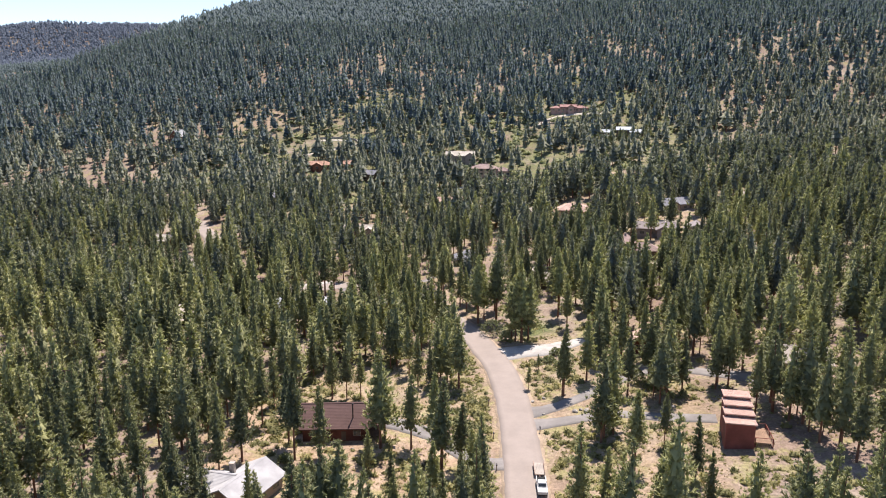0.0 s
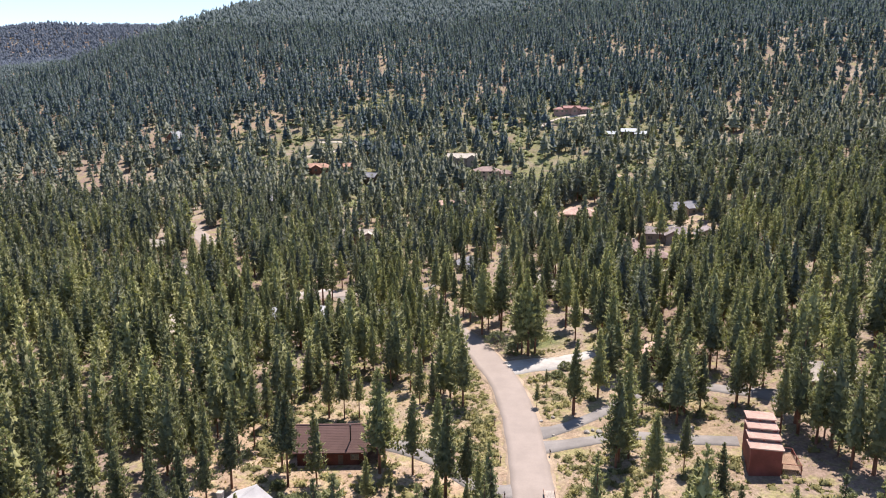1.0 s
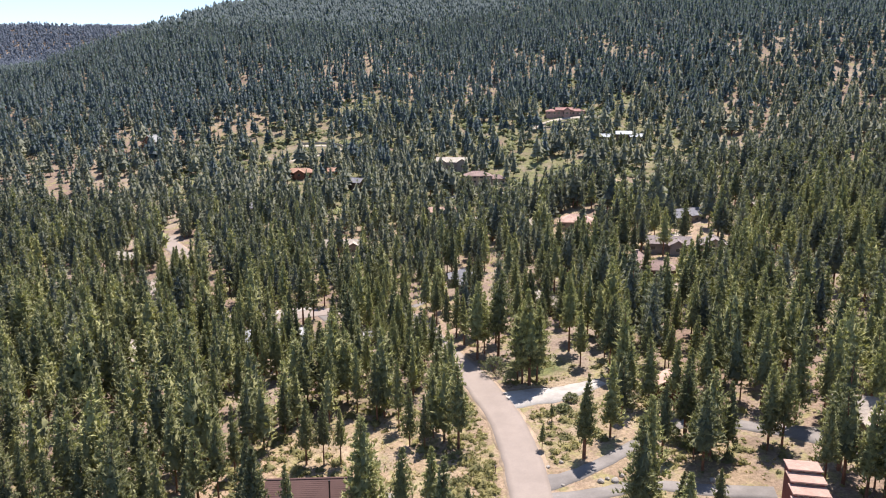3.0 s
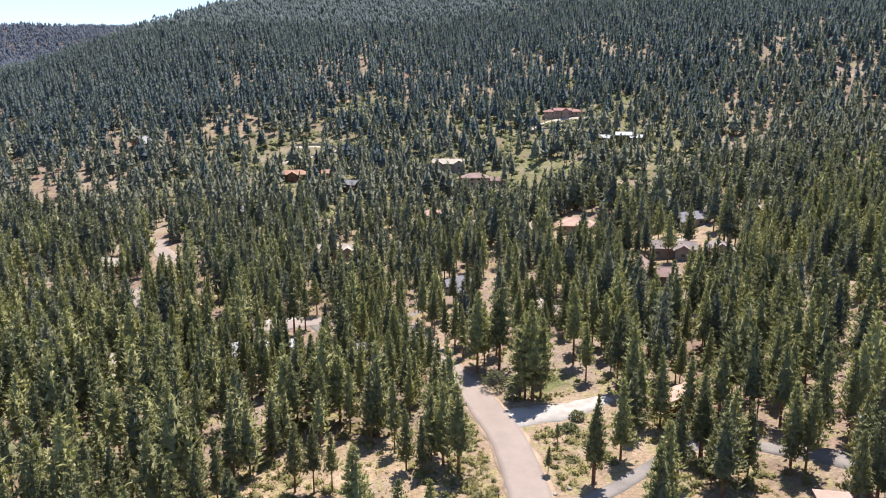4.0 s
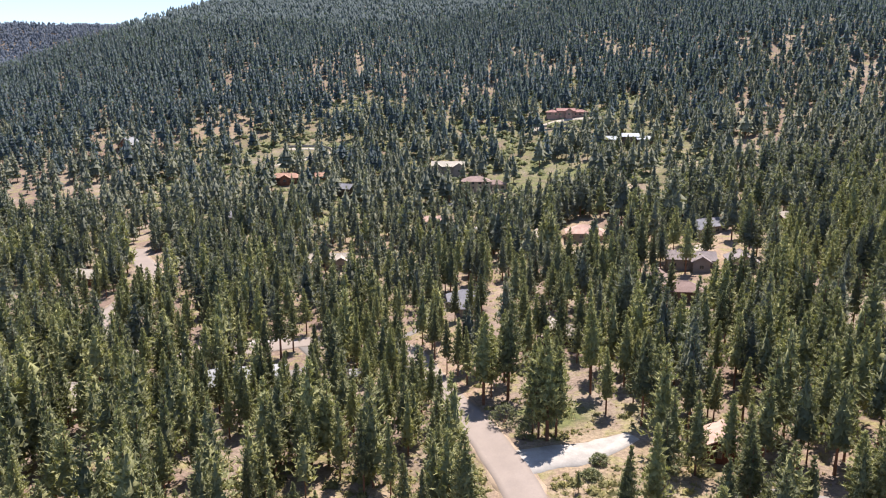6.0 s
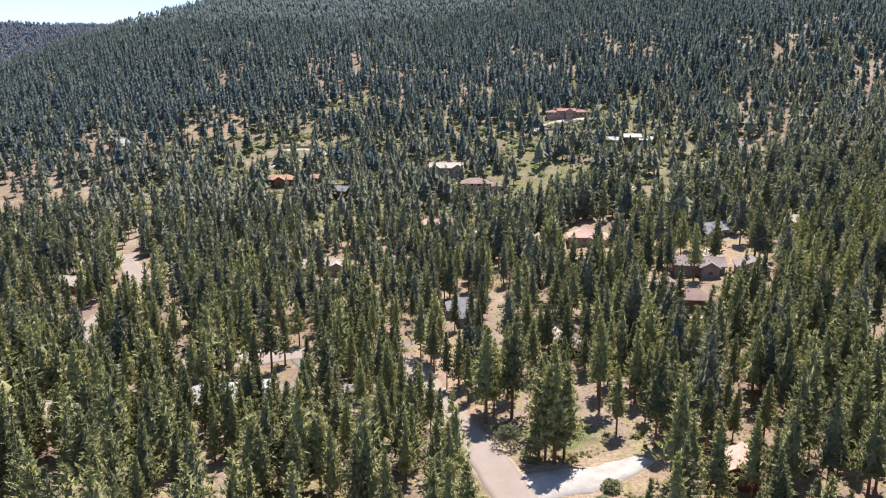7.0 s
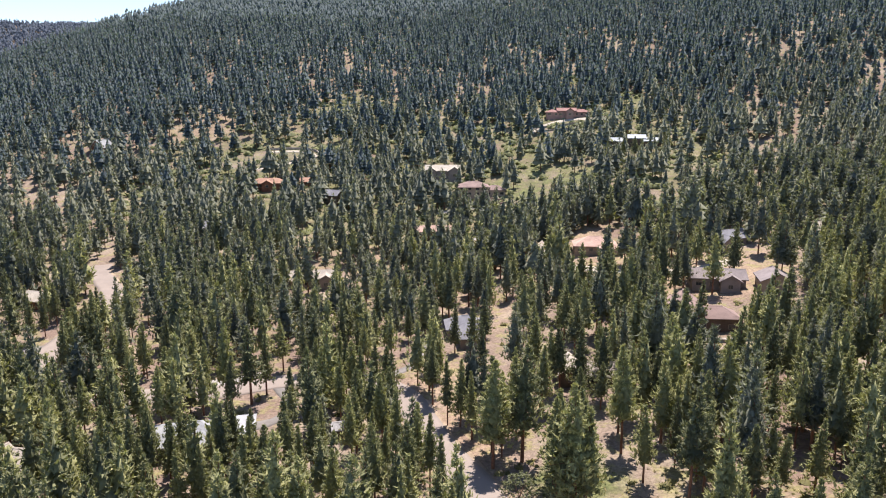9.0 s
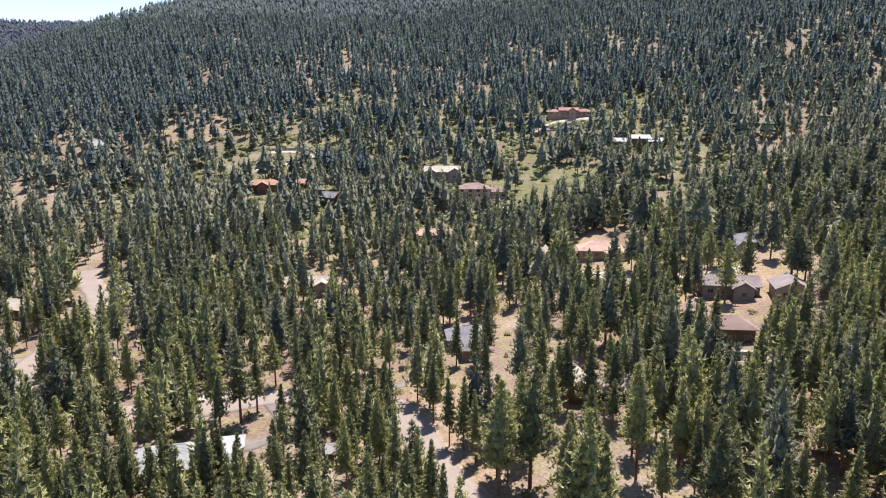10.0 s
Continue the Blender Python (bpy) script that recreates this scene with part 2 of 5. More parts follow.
gx, gy = spaced(-4200, 4200, -150, 150, 3.5, 1.045), spaced(-900, 4900, 90, 320, 3.5, 1.022)
GX, GY = np.meshgrid(gx, gy)
co = np.stack([GX, GY, ground(GX, GY)], -1).reshape(-1, 3)
nx, ny = len(gx), len(gy)
i = (np.arange(ny - 1)[:, None] * nx + np.arange(nx - 1)[None, :]).ravel()
tris = np.concatenate([np.stack([i, i + 1, i + nx + 1], 1), np.stack([i, i + nx + 1, i + nx], 1)])
me = tri_mesh("ground", co, tris, [M_GROUND])
me.attributes.new("meadow", "FLOAT", "POINT").data.foreach_set("value", meadow(co[:, 0], co[:, 1]).astype(np.float32))
me.attributes.new("bare", "FLOAT", "POINT").data.foreach_set("value", bare_ground(co[:, 0], co[:, 1]).astype(np.float32))
me.shade_smooth()
tagged(new("ground", me), "dry sandy forest floor rising to a wooded mountain", "ground", kind="structure")


def through_points(points, step=2.0):
    """A smooth line through points (Catmull-Rom), as an array with one row every step metres or so."""
    p = np.array([points[0], *points, points[-1]], float)
    p[0], p[-1] = 2 * p[1] - p[2], 2 * p[-2] - p[-3]
    out = []
    for a, b, c, d in zip(p, p[1:], p[2:], p[3:]):
        for t in np.linspace(0, 1, max(2, int(np.linalg.norm(c - b) / step)), endpoint=False):
            out.append(0.5 * (2 * b + (c - a) * t + (2 * a - 5 * b + 4 * c - d) * t * t + (3 * b - a - 3 * c + d) * t ** 3))
    return np.array([*out, p[-2]])


LANES = []  # (line, half width): kept clear of trees


def strip(name, points, width, material, lift, label, wobble=0.0, across=4, clear=1.0, category="road"):
    """A paved way laid over the land."""
    line = through_points(points)
    t = np.gradient(line, axis=0)
    t /= np.linalg.norm(t, axis=1)[:, None]
    nrm = np.stack([t[:, 1], -t[:, 0]], 1)
    rng = np.random.default_rng(len(line))
    w = np.broadcast_to(width, len(line)) if np.ndim(width) == 0 else np.interp(np.linspace(0, 1, len(line)), np.linspace(0, 1, len(width)), width)
    edge = w[:, None] / 2 + rng.normal(0, 1, (len(line), 2)) * wobble
    rows = []
    for k in range(across + 1):
        s = k / across * 2 - 1
        off = np.where(s < 0, edge[:, 0] * s, edge[:, 1] * s)
        xy = line + nrm * off[:, None]
        rows.append(np.column_stack([xy, ground(*xy.T) + lift + 0.015 * (1 - s * s)]))
    top = np.stack(rows, 1)
    skirt = [top[:, 0] - (0, 0, lift + 0.1), top[:, -1] - (0, 0, lift + 0.1)]
    grid = np.concatenate([skirt[0][:, None], top, skirt[1][:, None]], 1)
    m, k = grid.shape[:2]
    idx = (np.arange(m - 1)[:, None] * k + np.arange(k - 1)[None, :]).ravel()
    t2 = np.concatenate([np.stack([idx, idx + k + 1, idx + 1], 1), np.stack([idx, idx + k, idx + k + 1], 1)])
    LANES.append((line, float(np.max(w)) / 2 + clear))
    return tagged(new(name, tri_mesh(name, grid.reshape(-1, 3), t2, [material])), label, category, kind="structure")

MAIN = ((6, -70), (10, 0), (15, 60), (18.2, 100), (20.0, 117.0), (21.5, 134.0), (22.4, 148.0), (22.7, 162.0), (21.9, 178.5), (19.4, 191.5), (16.6, 203.5), (14.0, 212.0), (9.0, 224.5), (5.5, 238), (2, 250), (-5, 259), (-16, 263), (-30, 262), (-45, 257), (-62, 256), (-80, 259), (-93, 268), (-99, 282), (-99, 298), (-98, 317), (-99, 330), (-103, 344), (-109, 355), (-116, 366), (-120, 379))
strip("road", MAIN, 8.2, M_ASPHALT, 0.09, "weathered pinkish-grey asphalt road curving into the pines", 0.08, 6)
strip("road_shoulder", MAIN[:15], 9.5, M_SHOULDER, 0.035, "sandy verge along both edges of the asphalt road", 0.25, 6)
strip("road_widening", MAIN[24:29], 8.4, M_ASPHALT, 0.1, "widened pinkish-grey asphalt at the far road bend", 0.1, 6)
strip("road_shoulder", MAIN[23:], 10.0, M_SHOULDER, 0.05, "bare sandy verge along the road bend", 0.4, 6)
strip("driveway_1", ((17.5, 129.5), (13.4, 130), (8, 135), (4, 141.5), (-4, 147.5), (-10, 150)), (5, 4.2, 4.4, 5, 5.5, 6), M_DRIVE, 0.05, "grey asphalt driveway to the brown house", 0.08, 3, category="driveway")
strip("driveway_2", ((24, 145.5), (28, 145.6), (37, 147), (45, 148), (56, 144), (66, 141)), (6, 4, 3.6, 3.6, 4, 4), M_DRIVE, 0.05, "grey asphalt driveway through sagebrush", 0.08, 3, category="driveway")
strip("driveway_3", ((24, 151), (28, 152), (32, 153.5), (40, 158), (52, 166), (63, 170), (76, 163), (86, 156), (90, 150)), (6, 3.6, 3.4, 3.4, 4, 4, 4.5, 7, 9), M_DRIVE, 0.055, "grey asphalt driveway winding to a house among pines", 0.08, 3, category="driveway")
strip("driveway_4", ((21.5, 187.5), (25.5, 188.8), (30, 189.5), (36, 190), (42, 192), (49, 195)), (11, 9, 8.6, 8, 6, 4), M_GRAVEL, 0.055, "pale gravel driveway beside the road bend", 0.15, 3, category="driveway")
strip("driveway_5", ((-52, 256), (-48, 262), (-41, 264), (-34, 268)), (4.2, 4.2, 4, 3.6), M_GRAVEL, 0.055, "pale concrete driveway under pines", 0.1, 3, category="driveway")
strip("driveway_6", ((-30, 259), (-25, 248), (-28, 240), (-36, 237)), (3.2, 3, 3, 5), M_DRIVE, 0.05, "grey driveway to the wide roofed house", 0.1, 3, category="driveway")
strip("driveway_13", ((-126, 276), (-113, 285), (-102, 291)), (4.5, 4.5, 5), M_DRIVE, 0.05, "grey driveway crossing between pines", 0.1, 3, category="driveway")
strip("track", ((-80, 293), (-75, 288), (-72, 279)), (2, 3.2, 2), M_SHOULDER, 0.1, "bare pale clearing under pines", 0.4, 3, category="clearing")
strip("driveway_7", ((-2, 262), (6, 272), (9, 284), (14, 290)), (2.6, 2.6, 2.6, 4), M_DRIVE, 0.055, "pale driveway to the grey hip-roofed house", 0.1, 3, category="driveway")
strip("driveway_8", ((70, 352), (84, 340), (97, 332), (112, 330), (126, 334)), (6, 6, 6, 6, 8), M_ROADTAN, 0.09, "pale dusty road between the houses", 0.15, 3, category="driveway")
strip("driveway_9", ((20, 400), (30, 406), (42, 409)), (4, 4.5, 4), M_GRAVEL, 0.055, "pale curving driveway below the terraces", 0.1, 3, category="driveway")
strip("driveway_12", ((24, 450), (40, 455), (60, 452)), (3.6, 4, 3.6), M_GRAVEL, 0.055, "pale drive below the terraces", 0.1, 3, category="driveway")
strip("driveway_10", ((-92, 534), (-74, 541), (-56, 547), (-50, 553), (-56, 561), (-66, 565), (-80, 566)), 3.4, M_ROADTAN, 0.1, "sandy loop drive on the hillside meadow", 0.1, 3, category="driveway")
strip("driveway_11", ((95, 568), (112, 580), (130, 584), (150, 576)), 5, M_ROADTAN, 0.1, "sandy drive below the long red-roofed house", 0.1, 3, category="driveway")
strip("track", ((112, 446), (120, 440), (132, 442)), (7, 11, 6), M_SHOULDER, 0.1, "bare sandy pad among pines", 0.4, 3, category="clearing")


# ---------------------------------------------------------------- houses
YARDS = []  # (x, y, radius): kept clear of trees
FRONTS = []  # (x, y, half width, how open): the open side of a house, towards the valley
M_GLASS = bpy.data.materials.new("window glass")
M_GLASS.use_nodes = True
_g = M_GLASS.node_tree.nodes["Principled BSDF"]
_g.inputs["Base Color"].default_value, _g.inputs["Roughness"].default_value = (0.03, 0.035, 0.04, 1), 0.08
M_TRIM = plain("weathered window trim", (0.30, 0.25, 0.2), 0.6, 0.1)
M_STONE = plain("grey-brown stone", (0.34, 0.29, 0.25), 0.9, 0.3, 3.0, bump=0.03)
M_DARKMETAL = plain("dark flue metal", (0.07, 0.06, 0.06), 0.5, 0.2, metal=0.6)
M_WOOD = plain("brown deck wood", (0.24, 0.15, 0.10), 0.8, 0.25, 2.0, stretch=(1, 6, 1))
M_REDWALL = plain("dark red log wall", (0.125, 0.042, 0.03), 0.8, 0.3, 1.5, stretch=(0.5, 0.5, 7))
M_LOGWALL = plain("brown log wall", (0.20, 0.085, 0.055), 0.8, 0.3, 1.5, stretch=(0.5, 0.5, 7))
M_TAUPE = plain("taupe lap siding", (0.25, 0.205, 0.18), 0.8, 0.12, 1.5, stretch=(0.4, 0.4, 7))
M_TAN = plain("tan stucco wall", (0.33, 0.25, 0.185), 0.85, 0.12, 1.0)
M_ROSE = plain("rosy stucco wall", (0.33, 0.21, 0.18), 0.85, 0.12, 1.0)
M_DARKWALL = plain("dark brown siding", (0.12, 0.085, 0.065), 0.8, 0.2, 1.5)


def roofing(name, colour, vary=0.14):
    return plain(name, colour, 0.9, vary, 1.2, stretch=(2, 2, 6), bump=0.01)


R_BROWN = roofing("brown metal roof", (0.120, 0.070, 0.062), 0.1)
R_WHITE = roofing("pale grey roof", (0.36, 0.345, 0.345))
R_METAL = roofing("white metal roof", (0.46, 0.48, 0.50), 0.15)
R_LIGHT = roofing("light grey shingle roof", (0.31, 0.31, 0.315))
R_PINK = roofing("pinkish clay roof", (0.46, 0.305, 0.25))
R_TAN = roofing("light tan shingle roof", (0.38, 0.325, 0.275))
R_GREY = roofing("blue-grey shingle roof", (0.20, 0.195, 0.215))
R_TAUPE = roofing("taupe shingle roof", (0.235, 0.198, 0.195))
R_ROSE = roofing("rose-brown shingle roof", (0.25, 0.175, 0.155))
R_ORANGE = roofing("orange tile roof", (0.36, 0.21, 0.15))
R_RED = roofing("red clay tile roof", (0.30, 0.165, 0.145))
R_CREAM = roofing("cream shingle roof", (0.42, 0.37, 0.31))


def box(bm, x0, x1, y0, y1, z0, z1):
    vs = [bm.verts.new((x, y, z)) for z in (z0, z1) for x, y in ((x0, y0), (x1, y0), (x1, y1), (x0, y1))]
    for f in ((3, 2, 1, 0), (4, 5, 6, 7), (0, 1, 5, 4), (1, 2, 6, 5), (2, 3, 7, 6), (3, 0, 4, 7)):
        bm.faces.new([vs[k] for k in f])


def slope(bm, a, b, c, d, courses, lip=0.024, thick=0.22):
    """One pitch of a roof, eave a-b up to ridge d-c, in overlapping courses with lips, and a soffit below."""
    a, b, c, d = map(Vector, (a, b, c, d))
    n = (b - a).cross(d - a).normalized()
    if n.z < 0:
        n = -n
    prev = None
    for k in range(courses):
        s, t = k / courses, (k + 1) / courses
        q = [a.lerp(d, s) + n * lip, b.lerp(c, s) + n * lip, b.lerp(c, t), a.lerp(d, t)]
        vs = [bm.verts.new(p) for p in q]
        bm.faces.new(vs)
        low = [bm.verts.new(a.lerp(d, s)), bm.verts.new(b.lerp(c, s))]
        bm.faces.new((low[0], low[1], vs[1], vs[0]))
    under = [bm.verts.new(p - Vector((0, 0, thick))) for p in (a, b, c, d)]
    bm.faces.new(under[::-1])
    top = [bm.verts.new(p) for p in (a, b, c, d)]
    for i in range(4):
        j = (i + 1) % 4
        if (top[i].co - top[j].co).length > 0.01:
            bm.faces.new((under[i], under[j], top[j], top[i]))


def wall_bm(l, w, h, kind, rise, deep=2.5):
    """The walls of a wing, with gable ends up to the ridge. It stands on its foundation, deep metres below the floor."""
    bm = bmesh.new()
    x, y = l / 2, w / 2
    box(bm, -x, x, -y, y, -deep, h)
    if kind == "gable":
        for s in (-1, 1):
            vs = [bm.verts.new(p) for p in ((s * x, -y, h), (s * x, y, h), (s * x, 0, h + rise - 0.15), (s * (x - 0.2), -y, h), (s * (x - 0.2), y, h), (s * (x - 0.2), 0, h + rise - 0.15))]
            bm.faces.new((vs[0], vs[1], vs[2]))
            bm.faces.new((vs[5], vs[4], vs[3]))
            bm.faces.new((vs[1], vs[4], vs[5], vs[2]))
            bm.faces.new((vs[3], vs[0], vs[2], vs[5]))
    elif kind == "shed":
        vs = [bm.verts.new(p) for p in ((-x, y, h), (x, y, h), (x, y, h + rise), (-x, y, h + rise), (-x, -y, h), (x, -y, h))]
        bm.faces.new((vs[0], vs[3], vs[2], vs[1]))
        bm.faces.new((vs[4], vs[3], vs[0]))
        bm.faces.new((vs[1], vs[2], vs[5]))
    return bm


def roof_bm(l, w, h, kind, rise, over, courses):
    bm = bmesh.new()
    x, y = l / 2 + over, w / 2 + over
    drop = rise * over / (w / 2)
    e, r = h - drop + 0.12, h + rise + 0.12
    if kind == "gable":
        for s in (-1, 1):
            slope(bm, (-x, s * y, e), (x, s * y, e), (x, 0, r), (-x, 0, r), courses)
    elif kind == "hip":
        t = max(0.4, x - y)
        for s in (-1, 1):
            slope(bm, (-x, s * y, e), (x, s * y, e), (t, 0, r), (-t, 0, r), courses)
            slope(bm, (s * x, -y, e), (s * x, y, e), (s * t, 0.01, r), (s * t, -0.01, r), courses)
    else:
        e2 = h - rise * over / w
        slope(bm, (-x, -y, e2 + 0.12), (x, -y, e2 + 0.12), (x, y, h + rise * (1 + over / w) + 0.12), (-x, y, h + rise * (1 + over / w) + 0.12), courses)
    bmesh.ops.remove_doubles(bm, verts=bm.verts, dist=0.002)
    return bm


def ridge_bm(l, w, h, kind, rise, over):
    """The cap along the ridge."""
    bm = bmesh.new()
    t = l / 2 + over if kind == "gable" else max(0.4, (l - w) / 2)
    r = h + rise + 0.12
    vs = [bm.verts.new((s * t, u, r + v)) for s in (-1, 1) for u, v in ((-0.25, -0.06), (0, 0.09), (0.25, -0.06))]
    for f in ((0, 1, 4, 3), (1, 2, 5, 4), (2, 1, 0), (3, 4, 5), (0, 3, 5, 2)):
        bm.faces.new([vs[k] for k in f])
    return bm


_panes = {}


def window(parent, m, w, h):
    """A framed window on a wall: m puts its middle on the wall, its front along -y."""
    key = (w, h)
    if key not in _panes:
        bm = bmesh.new()
        f = 0.09
        for x0, x1, z0, z1 in ((-w / 2 - f, w / 2 + f, h / 2, h / 2 + f), (-w / 2 - f, w / 2 + f, -h / 2 - f, -h / 2), (-w / 2 - f, -w / 2, -h / 2, h / 2), (w / 2, w / 2 + f, -h / 2, h / 2), (-0.03, 0.03, -h / 2, h / 2)):
            box(bm, x0, x1, -0.07, 0.02, z0, z1)
        fm = bpy.data.meshes.new("window")
        bm.to_mesh(fm)
        bm.free()
        fm.materials.append(M_TRIM)
        bm = bmesh.new()
        box(bm, -w / 2, w / 2, -0.035, 0.02, -h / 2, h / 2)
        pm = bpy.data.meshes.new("pane")
        bm.to_mesh(pm)
        bm.free()
        pm.materials.append(M_GLASS)
        _panes[key] = fm, pm
    fm, pm = _panes[key]
    ob = new("window", fm)
    ob.parent, ob.matrix_basis = parent, m
    pane = new("pane", pm)
    pane.parent = ob
    return ob


def house(label, x, y, turn, wings, wall, roof, chimneys=(), windows=True, category="house", name="house", z=None, over=0.7, opening=0.62):
    """A house of one or more wings: (dx, dy, turn, length, width, wall height, roof kind, rise)."""
    h0 = float(ground(x, y)) if z is None else z
    top = tagged(new(name), label, category)
    top.matrix_basis = pose(x, y, h0 + 0.15, 0, 0, turn)
    FRONTS.append((x, y, 3 + 0.5 * max(abs(dx) + l / 2 for dx, _, _, l, *_ in wings), opening))
    for dx, dy, wt, l, w, h, kind, rise in wings:
        m = pose(dx, dy, 0, 0, 0, wt)
        p = part("wall", wall_bm(l, w, h, kind, rise), wall, top)
        p.matrix_basis = m
        p = part("roof", roof_bm(l, w, h, kind, rise, over, 18 if h0 < 12 else 7), roof, top)
        p.matrix_basis = m
        if kind != "shed":
            p = part("ridge_cap", ridge_bm(l, w, h, kind, rise, over), roof, top)
            p.matrix_basis = m
        YARDS.append((x + dx * math.cos(radians(turn)) - dy * math.sin(radians(turn)), y + dx * math.sin(radians(turn)) + dy * math.cos(radians(turn)), 0.5 * math.hypot(l, w) * 0.82))
        if windows:
            storeys = (1.5,) if h < 4.6 else (1.5, 4.2)
            for floor in storeys:
                for k in range(max(1, int(l / 3.6))):
                    u = -l / 2 + (k + 0.5) * l / max(1, int(l / 3.6))
                    window(top, m @ pose(u, -w / 2, floor), 1.4 if k % 2 else 1.8, 1.25)
                    if k % 2 == 0:
                        window(top, m @ pose(u, w / 2, floor, 0, 0, 180), 1.4, 1.25)
                for k in range(max(1, int(w / 5))):
                    u = -w / 2 + (k + 0.5) * w / max(1, int(w / 5))
                    window(top, m @ pose(l / 2, u, floor, 0, 0, 90), 1.4, 1.25)
                    window(top, m @ pose(-l / 2, u, floor, 0, 0, -90), 1.4, 1.25)
    for cx, cy, cz, s in chimneys:
        bm = bmesh.new()
        box(bm, cx - s / 2, cx + s / 2, cy - s / 2, cy + s / 2, 1.0, cz - 0.15)
        box(bm, cx - s / 2 - 0.1, cx + s / 2 + 0.1, cy - s / 2 - 0.1, cy + s / 2 + 0.1, cz - 0.15, cz)
        part("chimney", bm, M_STONE, top, "stone chimney")
    return top


def door(parent, m, w, h, material, name="door"):
    bm = bmesh.new()
    box(bm, -w / 2, w / 2, -0.06, 0.02, 0, h)
    for k in range(3):
        box(bm, -w / 2 + 0.1, w / 2 - 0.1, -0.09, -0.06, 0.15 + k * h / 3, 0.05 + (k + 1) * h / 3 - 0.1)
    d = part(name, bm, material, parent)
    d.matrix_basis = m
    return d


# the brown log house beside the road
brown = house("brown log house with a long brown metal roof", -18.7, 145.2, 0, ((0, 0, 0, 13.8, 8.4, 3.5, "gable", 3.3),), M_REDWALL, R_BROWN, windows=False, over=0.8)
bm = bmesh.new()
bmesh.ops.create_cone(bm, segments=10, radius1=0.14, radius2=0.14, depth=3.4, cap_ends=True, matrix=Matrix.Translation((4.0, -2.9, 6.1)))
bmesh.ops.create_cone(bm, segments=10, radius1=0.22, radius2=0.16, depth=0.3, cap_ends=True, matrix=Matrix.Translation((4.0, -2.9, 7.9)))
part("flue", bm, M_DARKMETAL, brown, "dark metal stove flue")
for u, w in ((-4.6, 1.3), (-1.6, 1.3), (4.9, 1.5)):
    window(brown, pose(u, -4.2, 1.6), w, 1.1)
door(brown, pose(2.0, -4.2, 0), 1.0, 2.05, M_DARKWALL)
window(brown, pose(6.9, 1.5, 1.6, 0, 0, 90), 1.5, 1.2)
window(brown, pose(6.9, 0, 4.6, 0, 0, 90), 1.5, 1.2)
for k in range(9):
    bm = bmesh.new()
    box(bm, 6.95 + k * 0.36, 6.95 + k * 0.36 + 0.33, -3.6, 3.6, 0.85, 0.9)
    part("deck_board", bm, M_WOOD, brown)
for px in (7.2, 9.9):
    for py in (-3.4, 0, 3.4):
        bm = bmesh.new()
        box(bm, px - 0.09, px + 0.09, py - 0.09, py + 0.09, -1.2, 3.1 if px > 9 else 1.9)
        part("post", bm, M_WOOD, brown)
bm = bmesh.new()
slope(bm, (10.4, -3.9, 3.0), (10.4, 3.9, 3.0), (6.95, 3.9, 3.9), (6.95, -3.9, 3.9), 5)
part("porch_roof", bm, R_BROWN, brown)
for zz in (1.35, 1.8):
    bm = bmesh.new()
    box(bm, 9.86, 9.94, -3.4, 3.4, zz, zz + 0.07)
    part("rail", bm, M_WOOD, brown)

house("house with a pale grey gabled roof among small pines", -33.2, 120.0, -8, ((0, 0, 72, 12, 8.5, 2.8, "gable", 2.2), (-6.5, 0.5, -8, 9, 7.5, 2.6, "gable", 2.0)), M_TAN, R_WHITE, ((-3.2, 2.6, 5.6, 0.9),))

# the stepped red house
M_REDSIDING = plain("dark red siding", (0.215, 0.070, 0.056), 0.8, 0.2, 1.5, stretch=(0.5, 0.5, 7))
red = house("dark red house with stepped pink tile roofs", 65.0, 127.8, -14, tuple((0.15 * k, 1.3 + 2.6 * k, 0, 5.6 - 0.2 * k, 2.6, 5.4 + 0.85 * k, "shed", 0.12) for k in range(4)), M_REDSIDING, R_PINK, windows=False, over=0.3)
for k in range(1, 4):
    for u in (-1.3, 0.9):
        window(red, pose(u + 0.15 * k, 2.6 * k, 5.4 + 0.85 * k - 0.22), 1.6, 0.3)
for k in range(10):
    bm = bmesh.new()
    box(bm, 3.0 + k * 0.36, 3.32 + k * 0.36, 0.5, 7.5, 1.4, 1.46)
    part("deck_board", bm, M_WOOD, red)
for px, py in ((3.1, 0.6), (6.5, 0.6), (3.1, 7.4), (6.5, 7.4), (6.5, 4.0)):
    bm = bmesh.new()
    box(bm, px - 0.09, px + 0.09, py - 0.09, py + 0.09, -2, 2.5)
    part("post", bm, M_REDSIDING, red)
for py in (0.6, 7.4):
    bm = bmesh.new()
    box(bm, 3.0, 6.6, py - 0.05, py + 0.05, 2.4, 2.5)
    part("rail", bm, M_REDSIDING, red)
bm = bmesh.new()
box(bm, 6.45, 6.55, 0.6, 7.4, 2.4, 2.5)
for k in range(24):
    box(bm, 6.48, 6.52, 0.7 + k * 0.28, 0.74 + k * 0.28, 1.46, 2.4)
part("railing", bm, M_REDSIDING, red)
house("house with a light tan cross-gabled roof", 93, 158, -12, ((0, 0, 0, 12, 8.5, 4.4, "gable", 2.6), (1.5, -4.2, 90, 7, 6.5, 4.2, "gable", 2.2)), M_TAN, R_TAN)
house("small red cabin with a pale pink roof", 63, 185, 62, ((0, 0, 0, 9, 6, 2.8, "gable", 1.9),), M_REDWALL, R_PINK)
house("house with a blue-grey hip roof among tall pines", 21.5, 289, 0, ((0, 4, 0, 11, 9, 3.0, "hip", 2.6), (0.5, -4, 90, 10, 6, 3.0, "hip", 2.0)), M_TAUPE, R_GREY, ((5.2, 5.5, 6.4, 0.8),), opening=0.97)
